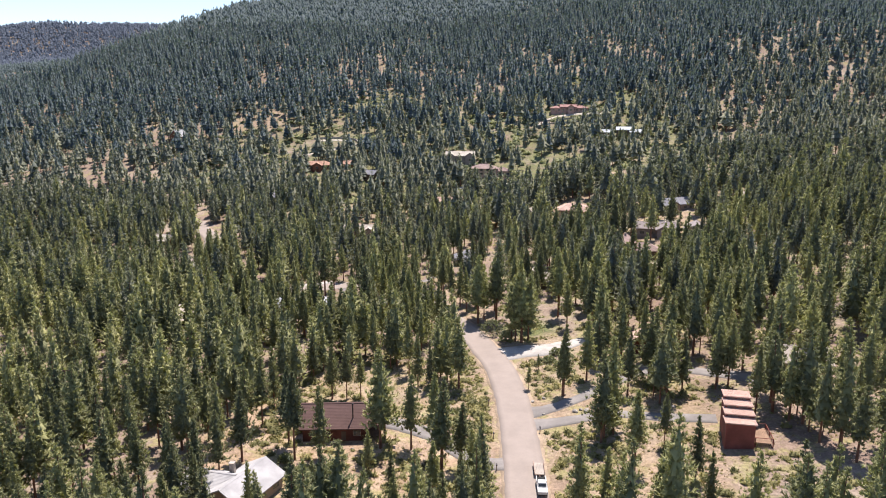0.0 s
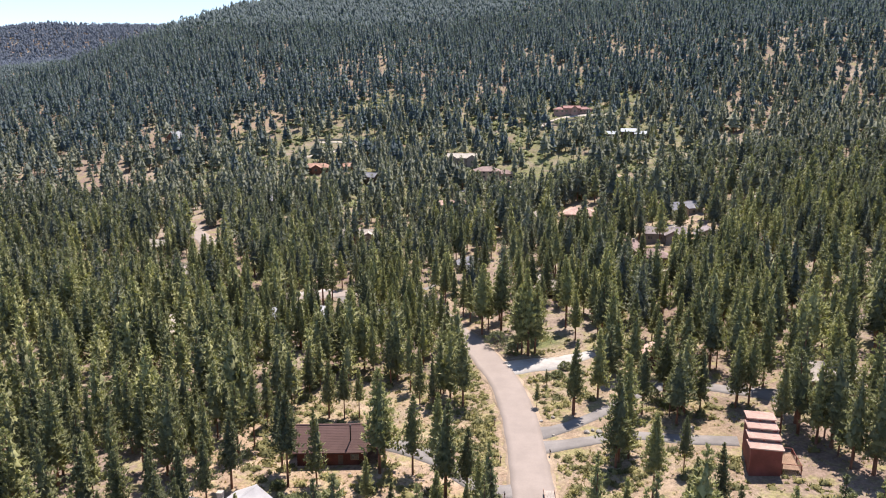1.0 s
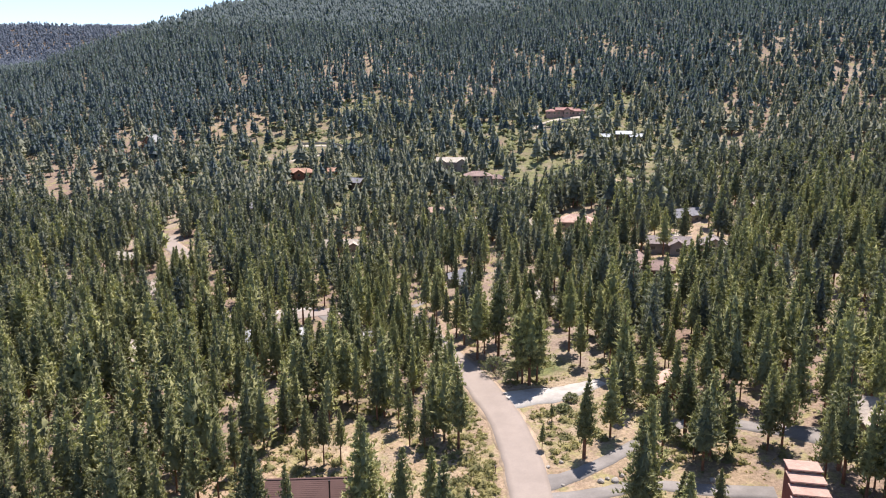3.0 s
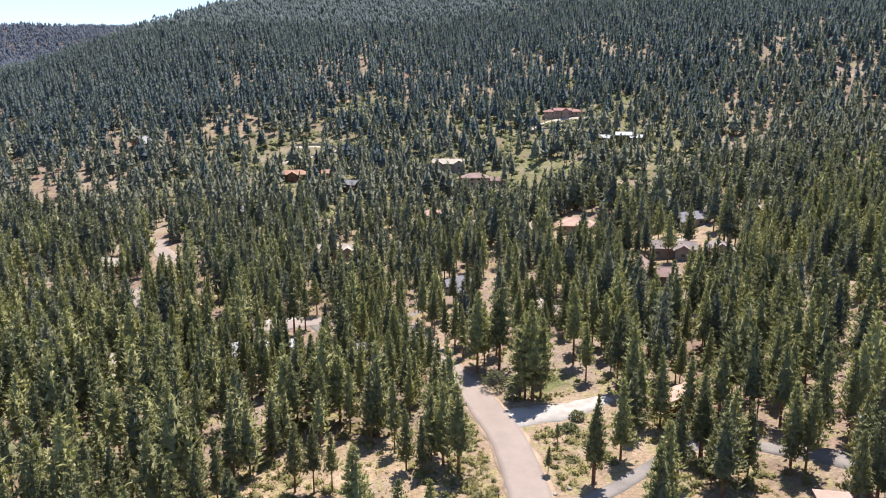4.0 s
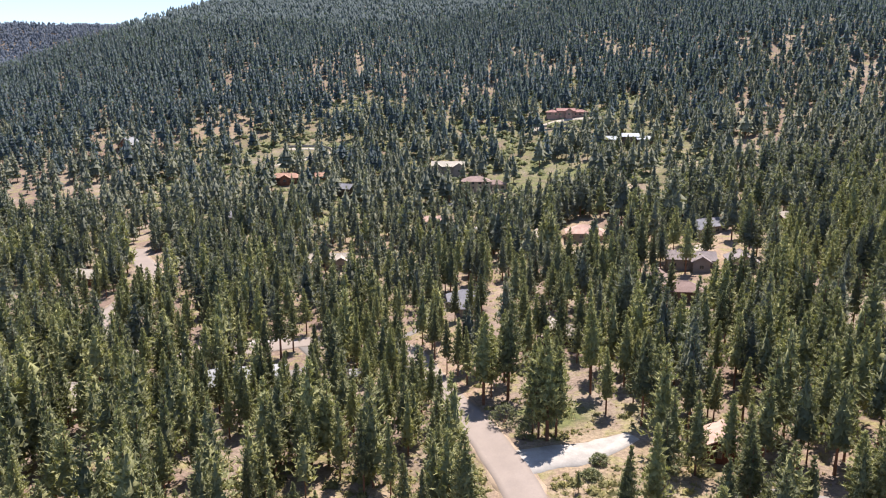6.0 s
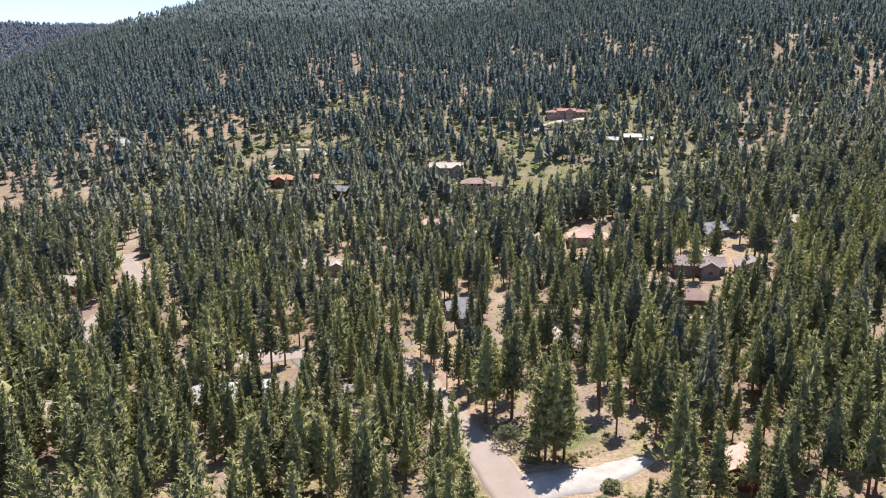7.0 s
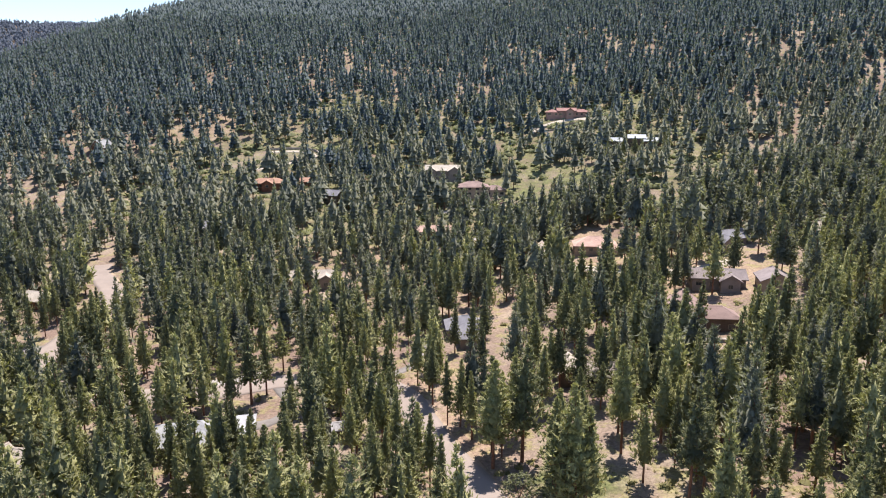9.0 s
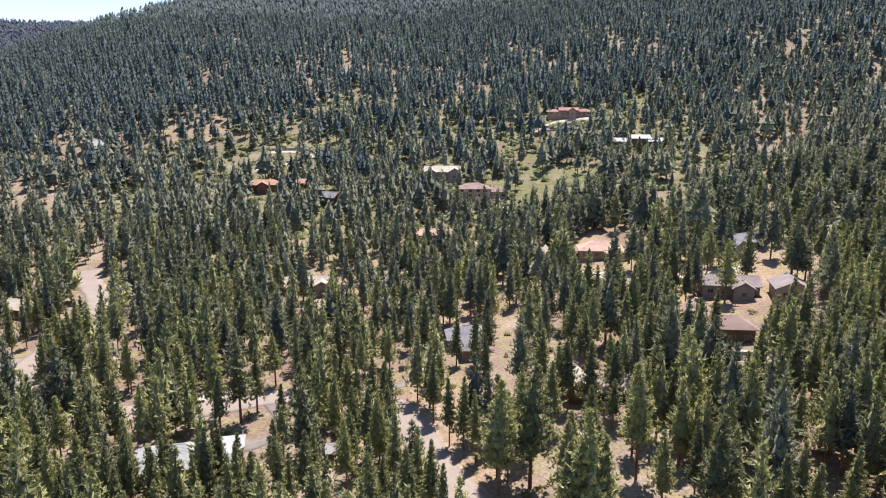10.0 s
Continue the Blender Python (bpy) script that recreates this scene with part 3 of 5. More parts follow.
house("dark timber house with rose-brown roofs and a stone terrace", 90, 282, -20, ((-5, 3, 80, 12, 8, 4.8, "gable", 2.4), (4, -4, 10, 12, 8, 4.2, "hip", 2.2)), M_DARKWALL, R_ROSE, ((-4, 6, 8.2, 0.9),), opening=0.5)
house("wide taupe house with several low gables", 109, 311, -14, ((0, 0, 0, 17, 9, 3.6, "gable", 2.2), (3, -3.5, 90, 9, 6, 3.6, "gable", 1.8)), M_TAUPE, R_TAUPE)
house("taupe house wing with a grey gabled roof", 124, 301, -18, ((0, 0, 90, 11, 10, 3.6, "gable", 2.4),), M_TAN, R_TAUPE)
house("house with a blue-grey gabled roof", 134, 354, 24, ((0, 0, 0, 15, 9, 3.4, "gable", 2.5), (-8, -3, 90, 9, 7, 3.2, "gable", 2.0)), M_TAUPE, R_GREY)
house("house with a pinkish hip roof", 84, 369, -10, ((0, 0, 0, 17, 11, 3.2, "hip", 2.8), (5, -4, 90, 10, 7, 3.2, "hip", 2.2)), M_TAN, R_PINK, opening=0.5)
house("narrow house with a pale steep gable", 60.5, 368, -24, ((0, 0, 90, 8, 6, 4, "gable", 3.0),), M_TAUPE, R_TAN)
house("low house with a pink shingle roof", 17, 418, 4, ((0, 0, 0, 13, 8, 2.8, "gable", 1.9),), M_LOGWALL, R_PINK)
house("small dark red house with a pink roof", 29, 415, -14, ((0, 0, 20, 8, 7, 2.8, "gable", 2.0),), M_REDWALL, R_PINK)
house("two-storey tan house with rose-brown hip roofs over terraces", 47, 474, -3, ((-2, 0, 0, 17, 11, 5.2, "hip", 2.4), (10, -1, 0, 11, 8, 3.6, "hip", 2.0)), M_TAN, R_ROSE, ((-1, 3, 8.6, 0.9),))
house("wide house with a cream gabled roof", 30.5, 508, -4, ((0, 0, 0, 20, 10, 4.2, "gable", 2.6), (7, -4, 90, 9, 7, 4.2, "gable", 2.2), (-7, -3, 90, 9, 6, 4.2, "gable", 2.0)), M_TAUPE, R_CREAM)
house("low house with an orange tile roof", -72, 502, 3, ((0, 0, 0, 20, 9, 3.2, "hip", 2.2), (0, -3.5, 90, 8, 6, 3.2, "gable", 1.7)), M_LOGWALL, R_ORANGE, ((-1.5, 2, 6.2, 0.9),))
house("small orange-roofed outbuilding beside the low house", -50, 503, 10, ((0, 0, 0, 7, 6, 2.6, "gable", 1.8),), M_LOGWALL, R_ORANGE)
house("dark brown barn-like house with a grey roof", -32, 471, -30, ((0, 0, 0, 9, 7, 4.8, "gable", 2.2),), M_DARKWALL, R_GREY)
house("long rosy villa with a red tile roof", 126, 592, -8, ((0, 0, 0, 13, 8, 4.0, "gable", 1.7), (-10, -1, 0, 9, 7, 3.0, "hip", 1.5), (10.5, 0, 0, 11, 7, 3.2, "hip", 1.6), (2, -4.2, 90, 5, 5, 4.0, "gable", 1.7)), M_ROSE, R_RED)
house("dark house with white metal roofs", 153, 520, -14, ((0, 0, 0, 10, 8, 4.4, "gable", 1.8), (9, -2, 8, 10, 7, 2.8, "gable", 1.7), (-12, -1, -10, 9, 6, 2.6, "gable", 1.6)), M_DARKWALL, R_METAL)
house("pale steep-roofed chalet among dense pines", -194, 578, 70, ((0, 0, 0, 11, 9, 4, "gable", 4.6),), M_LOGWALL, R_LIGHT, opening=0.3)
house("small house with a light tan roof", -121, 329, -22, ((0, 0, 0, 10, 7, 2.9, "gable", 2.0),), M_LOGWALL, R_CREAM)
house("tan lodge with a shingle roof and a dark gable", -75, 221, -16, ((0, 0, 0, 12, 9, 3.2, "gable", 2.6), (-2, -4, 90, 9, 7, 3.4, "gable", 2.8)), M_LOGWALL, R_TAN, opening=0.5)
house("cabin with a pale tan gabled roof behind pines", 46.5, 254, -6, ((-2.5, 0, 90, 10, 6, 3.2, "gable", 2.2), (4.5, -2, 0, 8, 6, 3.0, "gable", 2.2)), M_DARKWALL, R_TAN)
house("wide house with a light grey roof among pines", -41, 230, 8, ((-3, 0, 0, 15, 10, 3.2, "hip", 2.4), (6, 1, 90, 11, 8, 3.0, "hip", 1.8)), M_TAUPE, R_LIGHT)
house("low house with a striped tan roof", -31, 353, 4, ((0, 0, 0, 17, 9, 3.2, "gable", 2.4), (5, -3, 90, 8, 7, 3.2, "gable", 2.0)), M_TAUPE, R_TAN)
house("low house with a grey roof under pines", -84, 427, 0, ((0, 0, 0, 15, 8, 3.0, "gable", 2.2),), M_TAUPE, R_GREY)
house("small shed with a pale roof in the pines", -12, 231.5, 10, ((0, 0, 0, 4, 3.4, 2.4, "gable", 1.0),), M_DARKWALL, R_WHITE, windows=False, category="shed", name="shed", over=0.3)
house("house with a pale roof hidden by pines", 169, 350, 15, ((0, 0, 0, 12, 8, 3.4, "gable", 2.3),), M_DARKWALL, R_TAN)


def low_wall(name, points, height, thick, material, label):
    """A retaining wall along a line."""
    line = through_points(points, 1.5)
    t = np.gradient(line, axis=0)
    t /= np.linalg.norm(t, axis=1)[:, None]
    n = np.stack([t[:, 1], -t[:, 0]], 1) * thick / 2
    z = ground(*line.T)
    bm = bmesh.new()
    rows = [[bm.verts.new((*(p + s * q), h)) for s, h in ((1, b - 0.6), (1, b + height), (-1, b + height), (-1, b - 0.6))] for p, q, b in zip(line, n, z)]
    for r, u in zip(rows, rows[1:]):
        for k in range(3):
            bm.faces.new((r[k], r[k + 1], u[k + 1], u[k]))
    bm.faces.new(rows[0][::-1])
    bm.faces.new(rows[-1])
    me = bpy.data.meshes.new(name)
    bm.to_mesh(me)
    bm.free()
    me.materials.append(material)
    return tagged(new(name, me), label, "wall")


for k in range(4):
    low_wall("retaining_wall", ((36 - k, 466 - 3.2 * k), (46, 463.5 - 3.2 * k), (58 + k, 466 - 3.2 * k)), 0.8, 0.5, M_ROSE, "curved rosy terrace wall below the tan house")
low_wall("retaining_wall", ((-46, 553), (-52, 564), (-66, 569), (-84, 570)), 1.3, 0.6, M_STONE, "curved stone retaining wall round the loop drive")
low_wall("retaining_wall", ((-70, 545), (-56, 549), (-46, 550), (-36, 552)), 1.0, 0.6, M_STONE, "stone retaining wall beside the loop drive")
low_wall("retaining_wall", ((94, 576), (110, 574), (132, 574), (150, 570)), 1.2, 0.6, M_STONE, "long stone terrace wall below the rosy villa")
low_wall("retaining_wall", ((100, 568), (118, 566), (140, 564)), 1.0, 0.6, M_STONE, "long stone terrace wall below the rosy villa")
low_wall("retaining_wall", ((80, 270), (88, 267), (95, 264)), 0.9, 1.6, M_STONE, "pale stone terrace edge before the dark timber house")

# ---------------------------------------------------------------- pickup, trailer, mailboxes
M_WHITEPAINT = plain("white car paint", (0.55, 0.55, 0.55), 0.3, 0.04)
M_TYRE = plain("black rubber", (0.02, 0.02, 0.02), 0.9, 0.2)
M_LAMP = plain("clear lamp glass", (0.6, 0.6, 0.58), 0.15, 0.05)
M_BOARD = plain("pale boards", (0.33, 0.285, 0.245), 0.8, 0.15)
M_RUST = plain("rust-brown steel", (0.26, 0.15, 0.11), 0.7, 0.3)


def bevelled(bm, width):
    bmesh.ops.bevel(bm, geom=bm.edges[:], offset=width, segments=2, affect="EDGES", profile=0.6)
    return bm


def wheel(parent, x, y, r, w):
    bm = bmesh.new()
    bmesh.ops.create_cone(bm, segments=18, radius1=r, radius2=r, depth=w, cap_ends=True, matrix=Matrix.Rotation(math.pi / 2, 4, "Y"))
    t = part("wheel", bevelled(bm, 0.03), M_TYRE, parent)
    t.matrix_basis = pose(x, y, r)
    bm = bmesh.new()
    bmesh.ops.create_cone(bm, segments=14, radius1=r * 0.6, radius2=r * 0.55, depth=w + 0.03, cap_ends=True, matrix=Matrix.Rotation(math.pi / 2, 4, "Y"))
    part("rim", bm, M_LAMP, t)


road_z = float(ground(22.2, 120.5)) + 0.2
pickup = tagged(new("pickup_truck"), "white pickup truck parked at the road edge", "truck")
pickup.matrix_basis = pose(23.2, 119.5, road_z, 0, 0, 174.6)
bm = bmesh.new()
box(bm, -0.95, 0.95, -2.7, 2.7, 0.45, 1.05)
part("body", bevelled(bm, 0.08), M_WHITEPAINT, pickup)
bm = bmesh.new()
box(bm, -0.85, 0.85, -0.6, 1.2, 1.05, 1.8)
for v in bm.verts:
    if v.co.z > 1.5:
        v.co.x *= 0.85
        v.co.y = -0.45 if v.co.y < 0 else 0.75
part("cab", bevelled(bm, 0.06), M_WHITEPAINT, pickup)
for nm, y0, tilt in (("windscreen", 0.99, -31), ("rear_window", -0.545, 12)):
    bm = bmesh.new()
    box(bm, -0.68, 0.68, -0.015, 0.015, -0.27, 0.27)
    p = part(nm, bm, M_GLASS, pickup)
    p.matrix_basis = pose(0, y0, 1.45, -tilt if y0 > 0 else -tilt)
for s in (-1, 1):
    bm = bmesh.new()
    box(bm, -0.015, 0.015, -0.45, 0.75, -0.2, 0.2)
    p = part("side_window", bm, M_GLASS, pickup)
    p.matrix_basis = pose(s * 0.80, 0.1, 1.45, 0, -s * 9.5)
    bm = bmesh.new()
    box(bm, s * 0.95, s * 0.82, -2.65, -0.65, 1.04, 1.3)
    part("bed_side", bm, M_WHITEPAINT, pickup)
    bm = bmesh.new()
    box(bm, s * 0.65 - 0.18, s * 0.65 + 0.18, 2.66, 2.72, 0.75, 0.95)
    part("headlight", bm, M_LAMP, pickup)
    for yy in (-1.7, 1.75):
        wheel(pickup, s * 0.86, yy, 0.4, 0.26)
bm = bmesh.new()
box(bm, -0.82, 0.82, -2.65, -0.65, 1.04, 1.07)
part("bed", bm, M_TYRE, pickup)

trailer = tagged(new("trailer"), "flatbed trailer with pale boards behind the white pickup", "trailer")
trailer.matrix_basis = pose(23.7, 125.7, road_z, 0, 0, 174.6)
bm = bmesh.new()
box(bm, -1.05, 1.05, -2.4, 2.2, 0.6, 0.72)
part("frame", bm, M_RUST, trailer)
for k in range(7):
    bm = bmesh.new()
    box(bm, -1.0 + k * 0.29, -0.74 + k * 0.29, -2.35, 2.15, 0.72, 0.76)
    part("board", bm, M_BOARD, trailer)
for s in (-1, 1):
    bm = bmesh.new()
    box(bm, s * 1.0 - 0.03, s * 1.0 + 0.03, -2.4, 2.2, 0.76, 1.15)
    part("side_rail", bm, M_RUST, trailer)
    wheel(trailer, s * 0.95, -0.4, 0.36, 0.22)
bm = bmesh.new()
box(bm, -0.05, 0.05, 2.2, 3.5, 0.5, 0.6)
part("tow_bar", bm, M_RUST, trailer)


def mailbox(x, y, turn):
    top = tagged(new("mailbox"), "dark roadside mailbox on a timber post", "mailbox", "mailboxes along the road")
    top.matrix_basis = pose(x, y, float(ground(x, y)), 0, 0, turn)
    bm = bmesh.new()
    box(bm, -0.07, 0.07, -0.07, 0.07, -0.4, 1.1)
    part("post", bm, M_WOOD, top)
    bm = bmesh.new()
    box(bm, -0.14, 0.14, -0.3, 0.3, 1.1, 1.42)
    part("box", bevelled(bm, 0.05), M_DARKMETAL, top)


for mx, my, mt in ((15.4, 127.2, 0), (16.2, 140.2, 5), (16.7, 156.5, 5), (26.7, 141.8, 180)):
    mailbox(mx, my, mt)

# ---------------------------------------------------------------- trees
def clump(rng, n, centre, out, size, flat=0.5, broad=0.24, stray=0.9):
    """n triangles of needles bristling outwards and upwards round a point."""
    d = rng.normal(0, 1, (n, 3)) * (stray, stray, flat) + out
    d /= np.linalg.norm(d, axis=1)[:, None]
    side = np.cross(d, rng.normal(0, 0.55, (n, 3)) + (0, 0, 1))
    side /= np.linalg.norm(side, axis=1)[:, None]
    s = size * rng.uniform(0.7, 1.3, (n, 1))
    base = centre + rng.normal(0, 0.22, (n, 3)) * size - d * s * 0.35
    return np.stack([base + side * s * broad, base - side * s * broad, base + d * s * 1.45], 1).reshape(-1, 3)


def pine(seed, height, whorls, arms, per_branch, blades, size, sides, low=0.3, spread=0.15, sticks=True):
    """A pine as vertices, triangles and material slots (0 bark, 1 needles): tapered trunk, whorls of limbs, dense tufts towards their ends."""
    rng = np.random.default_rng(seed)
    V, F, S = [], [], []
    count = 0

    def tube(a, b, ra, rb, k):
        nonlocal count
        a, b = np.asarray(a, float), np.asarray(b, float)
        d = (b - a) / np.linalg.norm(b - a)
        u = np.cross(d, (0.3, 0.9, 0.1))
        u /= np.linalg.norm(u)
        w = np.cross(d, u)
        ang = np.arange(k) / k * 2 * math.pi
        ring = np.cos(ang)[:, None] * u + np.sin(ang)[:, None] * w
        V.append(np.concatenate([a + ring * ra, b + ring * rb]))
        j = np.arange(k)
        F.append(np.concatenate([np.stack([j, (j + 1) % k, (j + 1) % k + k], 1), np.stack([j, (j + 1) % k + k, j + k], 1)]) + count)
        S.append(np.zeros(2 * k, int))
        count += 2 * k

    def tufts(centre, out, tuft_size):
        nonlocal count
        tri = clump(rng, blades, centre, out, tuft_size, 0.5, 0.23, 0.5)
        V.append(tri)
        F.append(np.arange(len(tri)).reshape(-1, 3) + count)
        S.append(np.ones(len(tri) // 3, int))
        count += len(tri)

    lean = rng.normal(0, 0.012, 2) * height
    axis = lambda f: np.array([lean[0] * f * f, lean[1] * f * f, height * f])
    r0 = 0.0128 * height * rng.uniform(0.85, 1.2)
    cuts = (0, 0.3, 0.65, 0.97) if sides > 4 else (0, 0.95)
    for f, g in zip(cuts, cuts[1:]):
        tube(axis(f) - (0, 0, 0.5 if f == 0 else 0), axis(g), r0 * (1 - 0.92 * f), r0 * (1 - 0.92 * g), sides)
    lop = rng.uniform(0, 2 * math.pi)
    for w in range(whorls):
        q0 = ((w + 0.3) / whorls) ** 0.9
        wide = rng.uniform(0.84, 1.12)
        n = arms if q0 < 0.6 else max(3, arms - 1 - int((q0 - 0.6) * 5))
        turn = rng.uniform(0, 6.28)
        for k in range(n):
            if rng.uniform() < 0.1 * (1 - q0):
                continue
            q = np.clip(q0 + rng.normal(0, 0.35) / whorls, 0, 0.985)
            f = low + (0.985 - low) * q
            a = turn + (k + rng.normal(0, 0.18)) / n * 2 * math.pi
            reach = spread * height * (1 - q) ** 0.95 * min(1, 0.72 + q * 1.9) + 0.006 * height
            reach *= wide * rng.uniform(0.78, 1.14) * (1 + 0.14 * math.cos(a - lop))
            rise = 0.55 * q - 0.22 + rng.normal(0, 0.09)
            out = np.array([math.cos(a), math.sin(a), rise])
            root = axis(f)
            if sticks and q0 < 0.35:
                tube(root, root + out * reach * 0.85, 0.011 * reach + 0.015, 0.012, 3)
            for c in range(per_branch):
                g = (0.36 + 0.58 * c / (per_branch - 1)) if per_branch > 1 else 0.62
                mid = root + out * reach * g + rng.normal(0, 0.06, 3) * reach + (0, 0, 0.05 * reach * g)
                tufts(mid, out * 0.45 + (0, 0, 0.8), size * (0.55 + 0.6 * (1 - q)) * (1.12 - 0.25 * g))
    tufts(axis(0.97), np.array((0, 0, 1.6)), size * 0.62)
    tufts(axis(0.94), np.array((0, 0, 0.9)), size * 0.7)
    return np.concatenate(V), np.concatenate(F), np.concatenate(S)


def skirted(seed, height, tiers, spikes, low, spread):
    """A conifer for the thick of the wood: tapered trunk and tier upon tier of ragged, drooping skirts of needles."""
    r = np.random.default_rng(seed)
    j = np.arange(3)
    ring = np.stack([np.cos(j * 2.094), np.sin(j * 2.094), 0 * j], 1) * 0.013 * height
    V = [np.concatenate([ring - (0, 0, 0.5), ring * 0.15 + (0, 0, height * 0.95)])]
    F = [np.concatenate([np.stack([j, (j + 1) % 3, (j + 1) % 3 + 3], 1), np.stack([j, (j + 1) % 3 + 3, j + 3], 1)])]
    S, count = [np.zeros(6, int)], 6
    sway, lop = r.normal(0, 0.018, 2) * height, r.uniform(0, 6.28)
    for k in range(tiers):
        q = (k + r.uniform(0.2, 0.8)) / tiers
        reach = spread * height * ((1 - q) ** 0.66 * min(1, 0.62 + q * 3.0) + 0.05) * r.uniform(0.85, 1.15)
        z = height * (low + (0.97 - low) * q)
        n = 2 * (spikes if q < 0.7 else max(3, spikes - 2))
        a = r.uniform(0, 6.28) + (np.arange(n) + r.normal(0, 0.2, n)) / n * 2 * math.pi
        out = reach * np.where(np.arange(n) % 2, r.uniform(0.42, 0.68, n), r.uniform(0.8, 1.22, n)) * (1 + 0.15 * np.cos(a - lop))
        c = np.array([sway[0] * q, sway[1] * q, z])
        rim = np.stack([np.cos(a) * out, np.sin(a) * out, r.normal(-0.02, 0.02, n) * height - 0.1 * (out - reach)], 1) + c
        tip = c + (0, 0, min(0.55 * reach + 0.6 * height / tiers + 0.03 * height, height * 1.01 - z))
        V.append(np.concatenate([rim, tip[None]]))
        i = np.arange(n)
        F.append(np.stack([i, (i + 1) % n, np.full(n, n)], 1) + count)
        S.append(np.ones(n, int))
        count += n + 1
    return np.concatenate(V), np.concatenate(F), np.concatenate(S), height


def full_pine(seed, height, whorls, arms, per_branch, blades, size, sides, low, spread, tiers, spikes, sticks=False, core=0.4):
    """A pine with clumps of needles round a dense inner crown."""
    v, f, s = pine(seed, height, whorls, arms, per_branch, blades, size, sides, low, spread, sticks)
    cv, cf, cs, _ = skirted(seed + 500, height * 0.88, tiers, spikes, low + 0.05, spread * core)
    used, back = np.unique(cf[cs == 1], return_inverse=True)
    return np.concatenate([v, cv[used]]), np.concatenate([f, back.reshape(-1, 3) + len(v)]), np.concatenate([s, cs[cs == 1]])


def lane_gap(x, y):
    """Metres to the nearest edge of a road or drive."""
    gap = np.full(np.shape(x), 999.0)
    for line, half in LANES:
        for p in line[::2]:
            gap = np.minimum(gap, np.hypot(x - p[0], y - p[1]) - half)
    return gap


def yard_gap(x, y):
    """Metres to the nearest house."""
    gap = np.full(np.shape(x), 999.0)
    for cx, cy, r in YARDS:
        gap = np.minimum(gap, np.hypot(x - cx, y - cy) - r)
    return gap


def density(x, y):
    """Trees per square metre."""
    d = np.where(x < 12, 0.044, np.where(y > 212, 0.022, np.where(x > 55, 0.019, 0.0125))) + 0 * y
    d = np.where(y > 330, np.where(x < 10, 0.034, 0.026), d)
    d = np.where(y > 600, 0.039, d)
    d = np.where(y > 950, 0.027, d)
    d = d * (1 - 0.97 * near_ellipse(x, y, -14, 141, 28, 27))
    d = d * (1 - 0.75 * near_ellipse(x, y, -4, 172, 20, 20)) * (1 - 0.85 * near_ellipse(x, y, -13, 167, 15, 11))
    d = d * (1 - 0.85 * near_ellipse(x, y, 38, 148, 17, 26))
    d = d * (1 - 0.5 * near_ellipse(x, y, 14, 248, 12, 22))
    d = d * (1 - 0.2 * near_ellipse(x, y, -10, 505, 125, 80))
    d = d * (1 - 0.95 * near_ellipse(x, y, 90, 471, 20, 24))
    d = d * (1 - 0.93 * near_ellipse(x, y, -72, 553, 34, 22))
    d = d * (1 - 0.6 * near_ellipse(x, y, -140, 575, 40, 20))
    d = d * (1 - 0.12 * near_ellipse(x, y, 330, 620, 110, 70))
    d = d * (1 - 0.5 * near_ellipse(x, y, 130, 690, 90, 22))
    d = d * (1 - 0.15 * near_ellipse(x, y, 85, 150, 30, 38)) * (1 - 0.4 * near_ellipse(x, y, 32, 222, 19, 20))
    d = d * (1 + 0.9 * near_ellipse(x, y, -40, 209, 24, 11)) * (1 + 0.9 * near_ellipse(x, y, -76, 200, 26, 14))
    d = d * (1 - 0.55 * near_ellipse(x, y, -205, 480, 60, 24))
    d = d * (1 - 0.85 * near_ellipse(x, y, 122, 568, 26, 20)) * (1 - 0.8 * near_ellipse(x, y, 150, 508, 20, 9))
    d = d * (1 - 0.8 * near_ellipse(x, y, 47, 460, 16, 10)) * (1 - 0.7 * near_ellipse(x, y, 30, 498, 14, 7)) * (1 - 0.7 * near_ellipse(x, y, -72, 492, 14, 7))
    d = d * (1 - 0.5 * near_ellipse(x, y, 86, 268, 11, 8)) * (1 - 0.5 * near_ellipse(x, y, 112, 298, 16, 8)) * (1 - 0.7 * near_ellipse(x, y, 84, 358, 12, 7)) * (1 - 0.6 * near_ellipse(x, y, 22, 408, 12, 6))
    d = d * (1 + 0.9 * near_ellipse(x, y, 98, 222, 16, 30))
    d = d * (1 - 0.9 * near_ellipse(x, y, 62, 117, 12, 11)) * (1 - 0.5 * near_ellipse(x, y, 58, 200, 20, 14))
    d = d * (1 - 0.85 * near_ellipse(x, y, 86, 118, 20, 20)) * (1 + 0.25 * near_ellipse(x, y, 155, 310, 65, 85))
    d = d * (1 + 0.25 * near_ellipse(x, y, 300, 640, 170, 130))
    d = d * (1 - 0.5 * near_ellipse(x, y, 98, 290, 24, 18))
    for cx, cy, rx, ry, thin, _, _ in CLEARINGS:
        d = d * (1 - thin * near_ellipse(x, y, cx, cy, rx, ry))
    for cx, cy, half, opened in FRONTS:
        if cy > 220:
            away = math.hypot(cx, cy - 60)
            d = d * (1 - opened * near_ellipse(x, y, cx - 20 * cx / away, cy - 20 * (cy - 60) / away, half, 22, -math.degrees(math.atan2(cx, cy - 60))))
    d = d * (1 - 0.97 * near_ellipse(x, y, 55, 110, 7, 22, -26)) * (1 - 0.7 * near_ellipse(x, y, -30, 108, 9, 12))
    lumps = 0.85 + 0.55 * np.sin(x / 23 + 2 * np.sin(y / 41)) * np.sin(y / 29 + 1.7 * np.sin(x / 37))
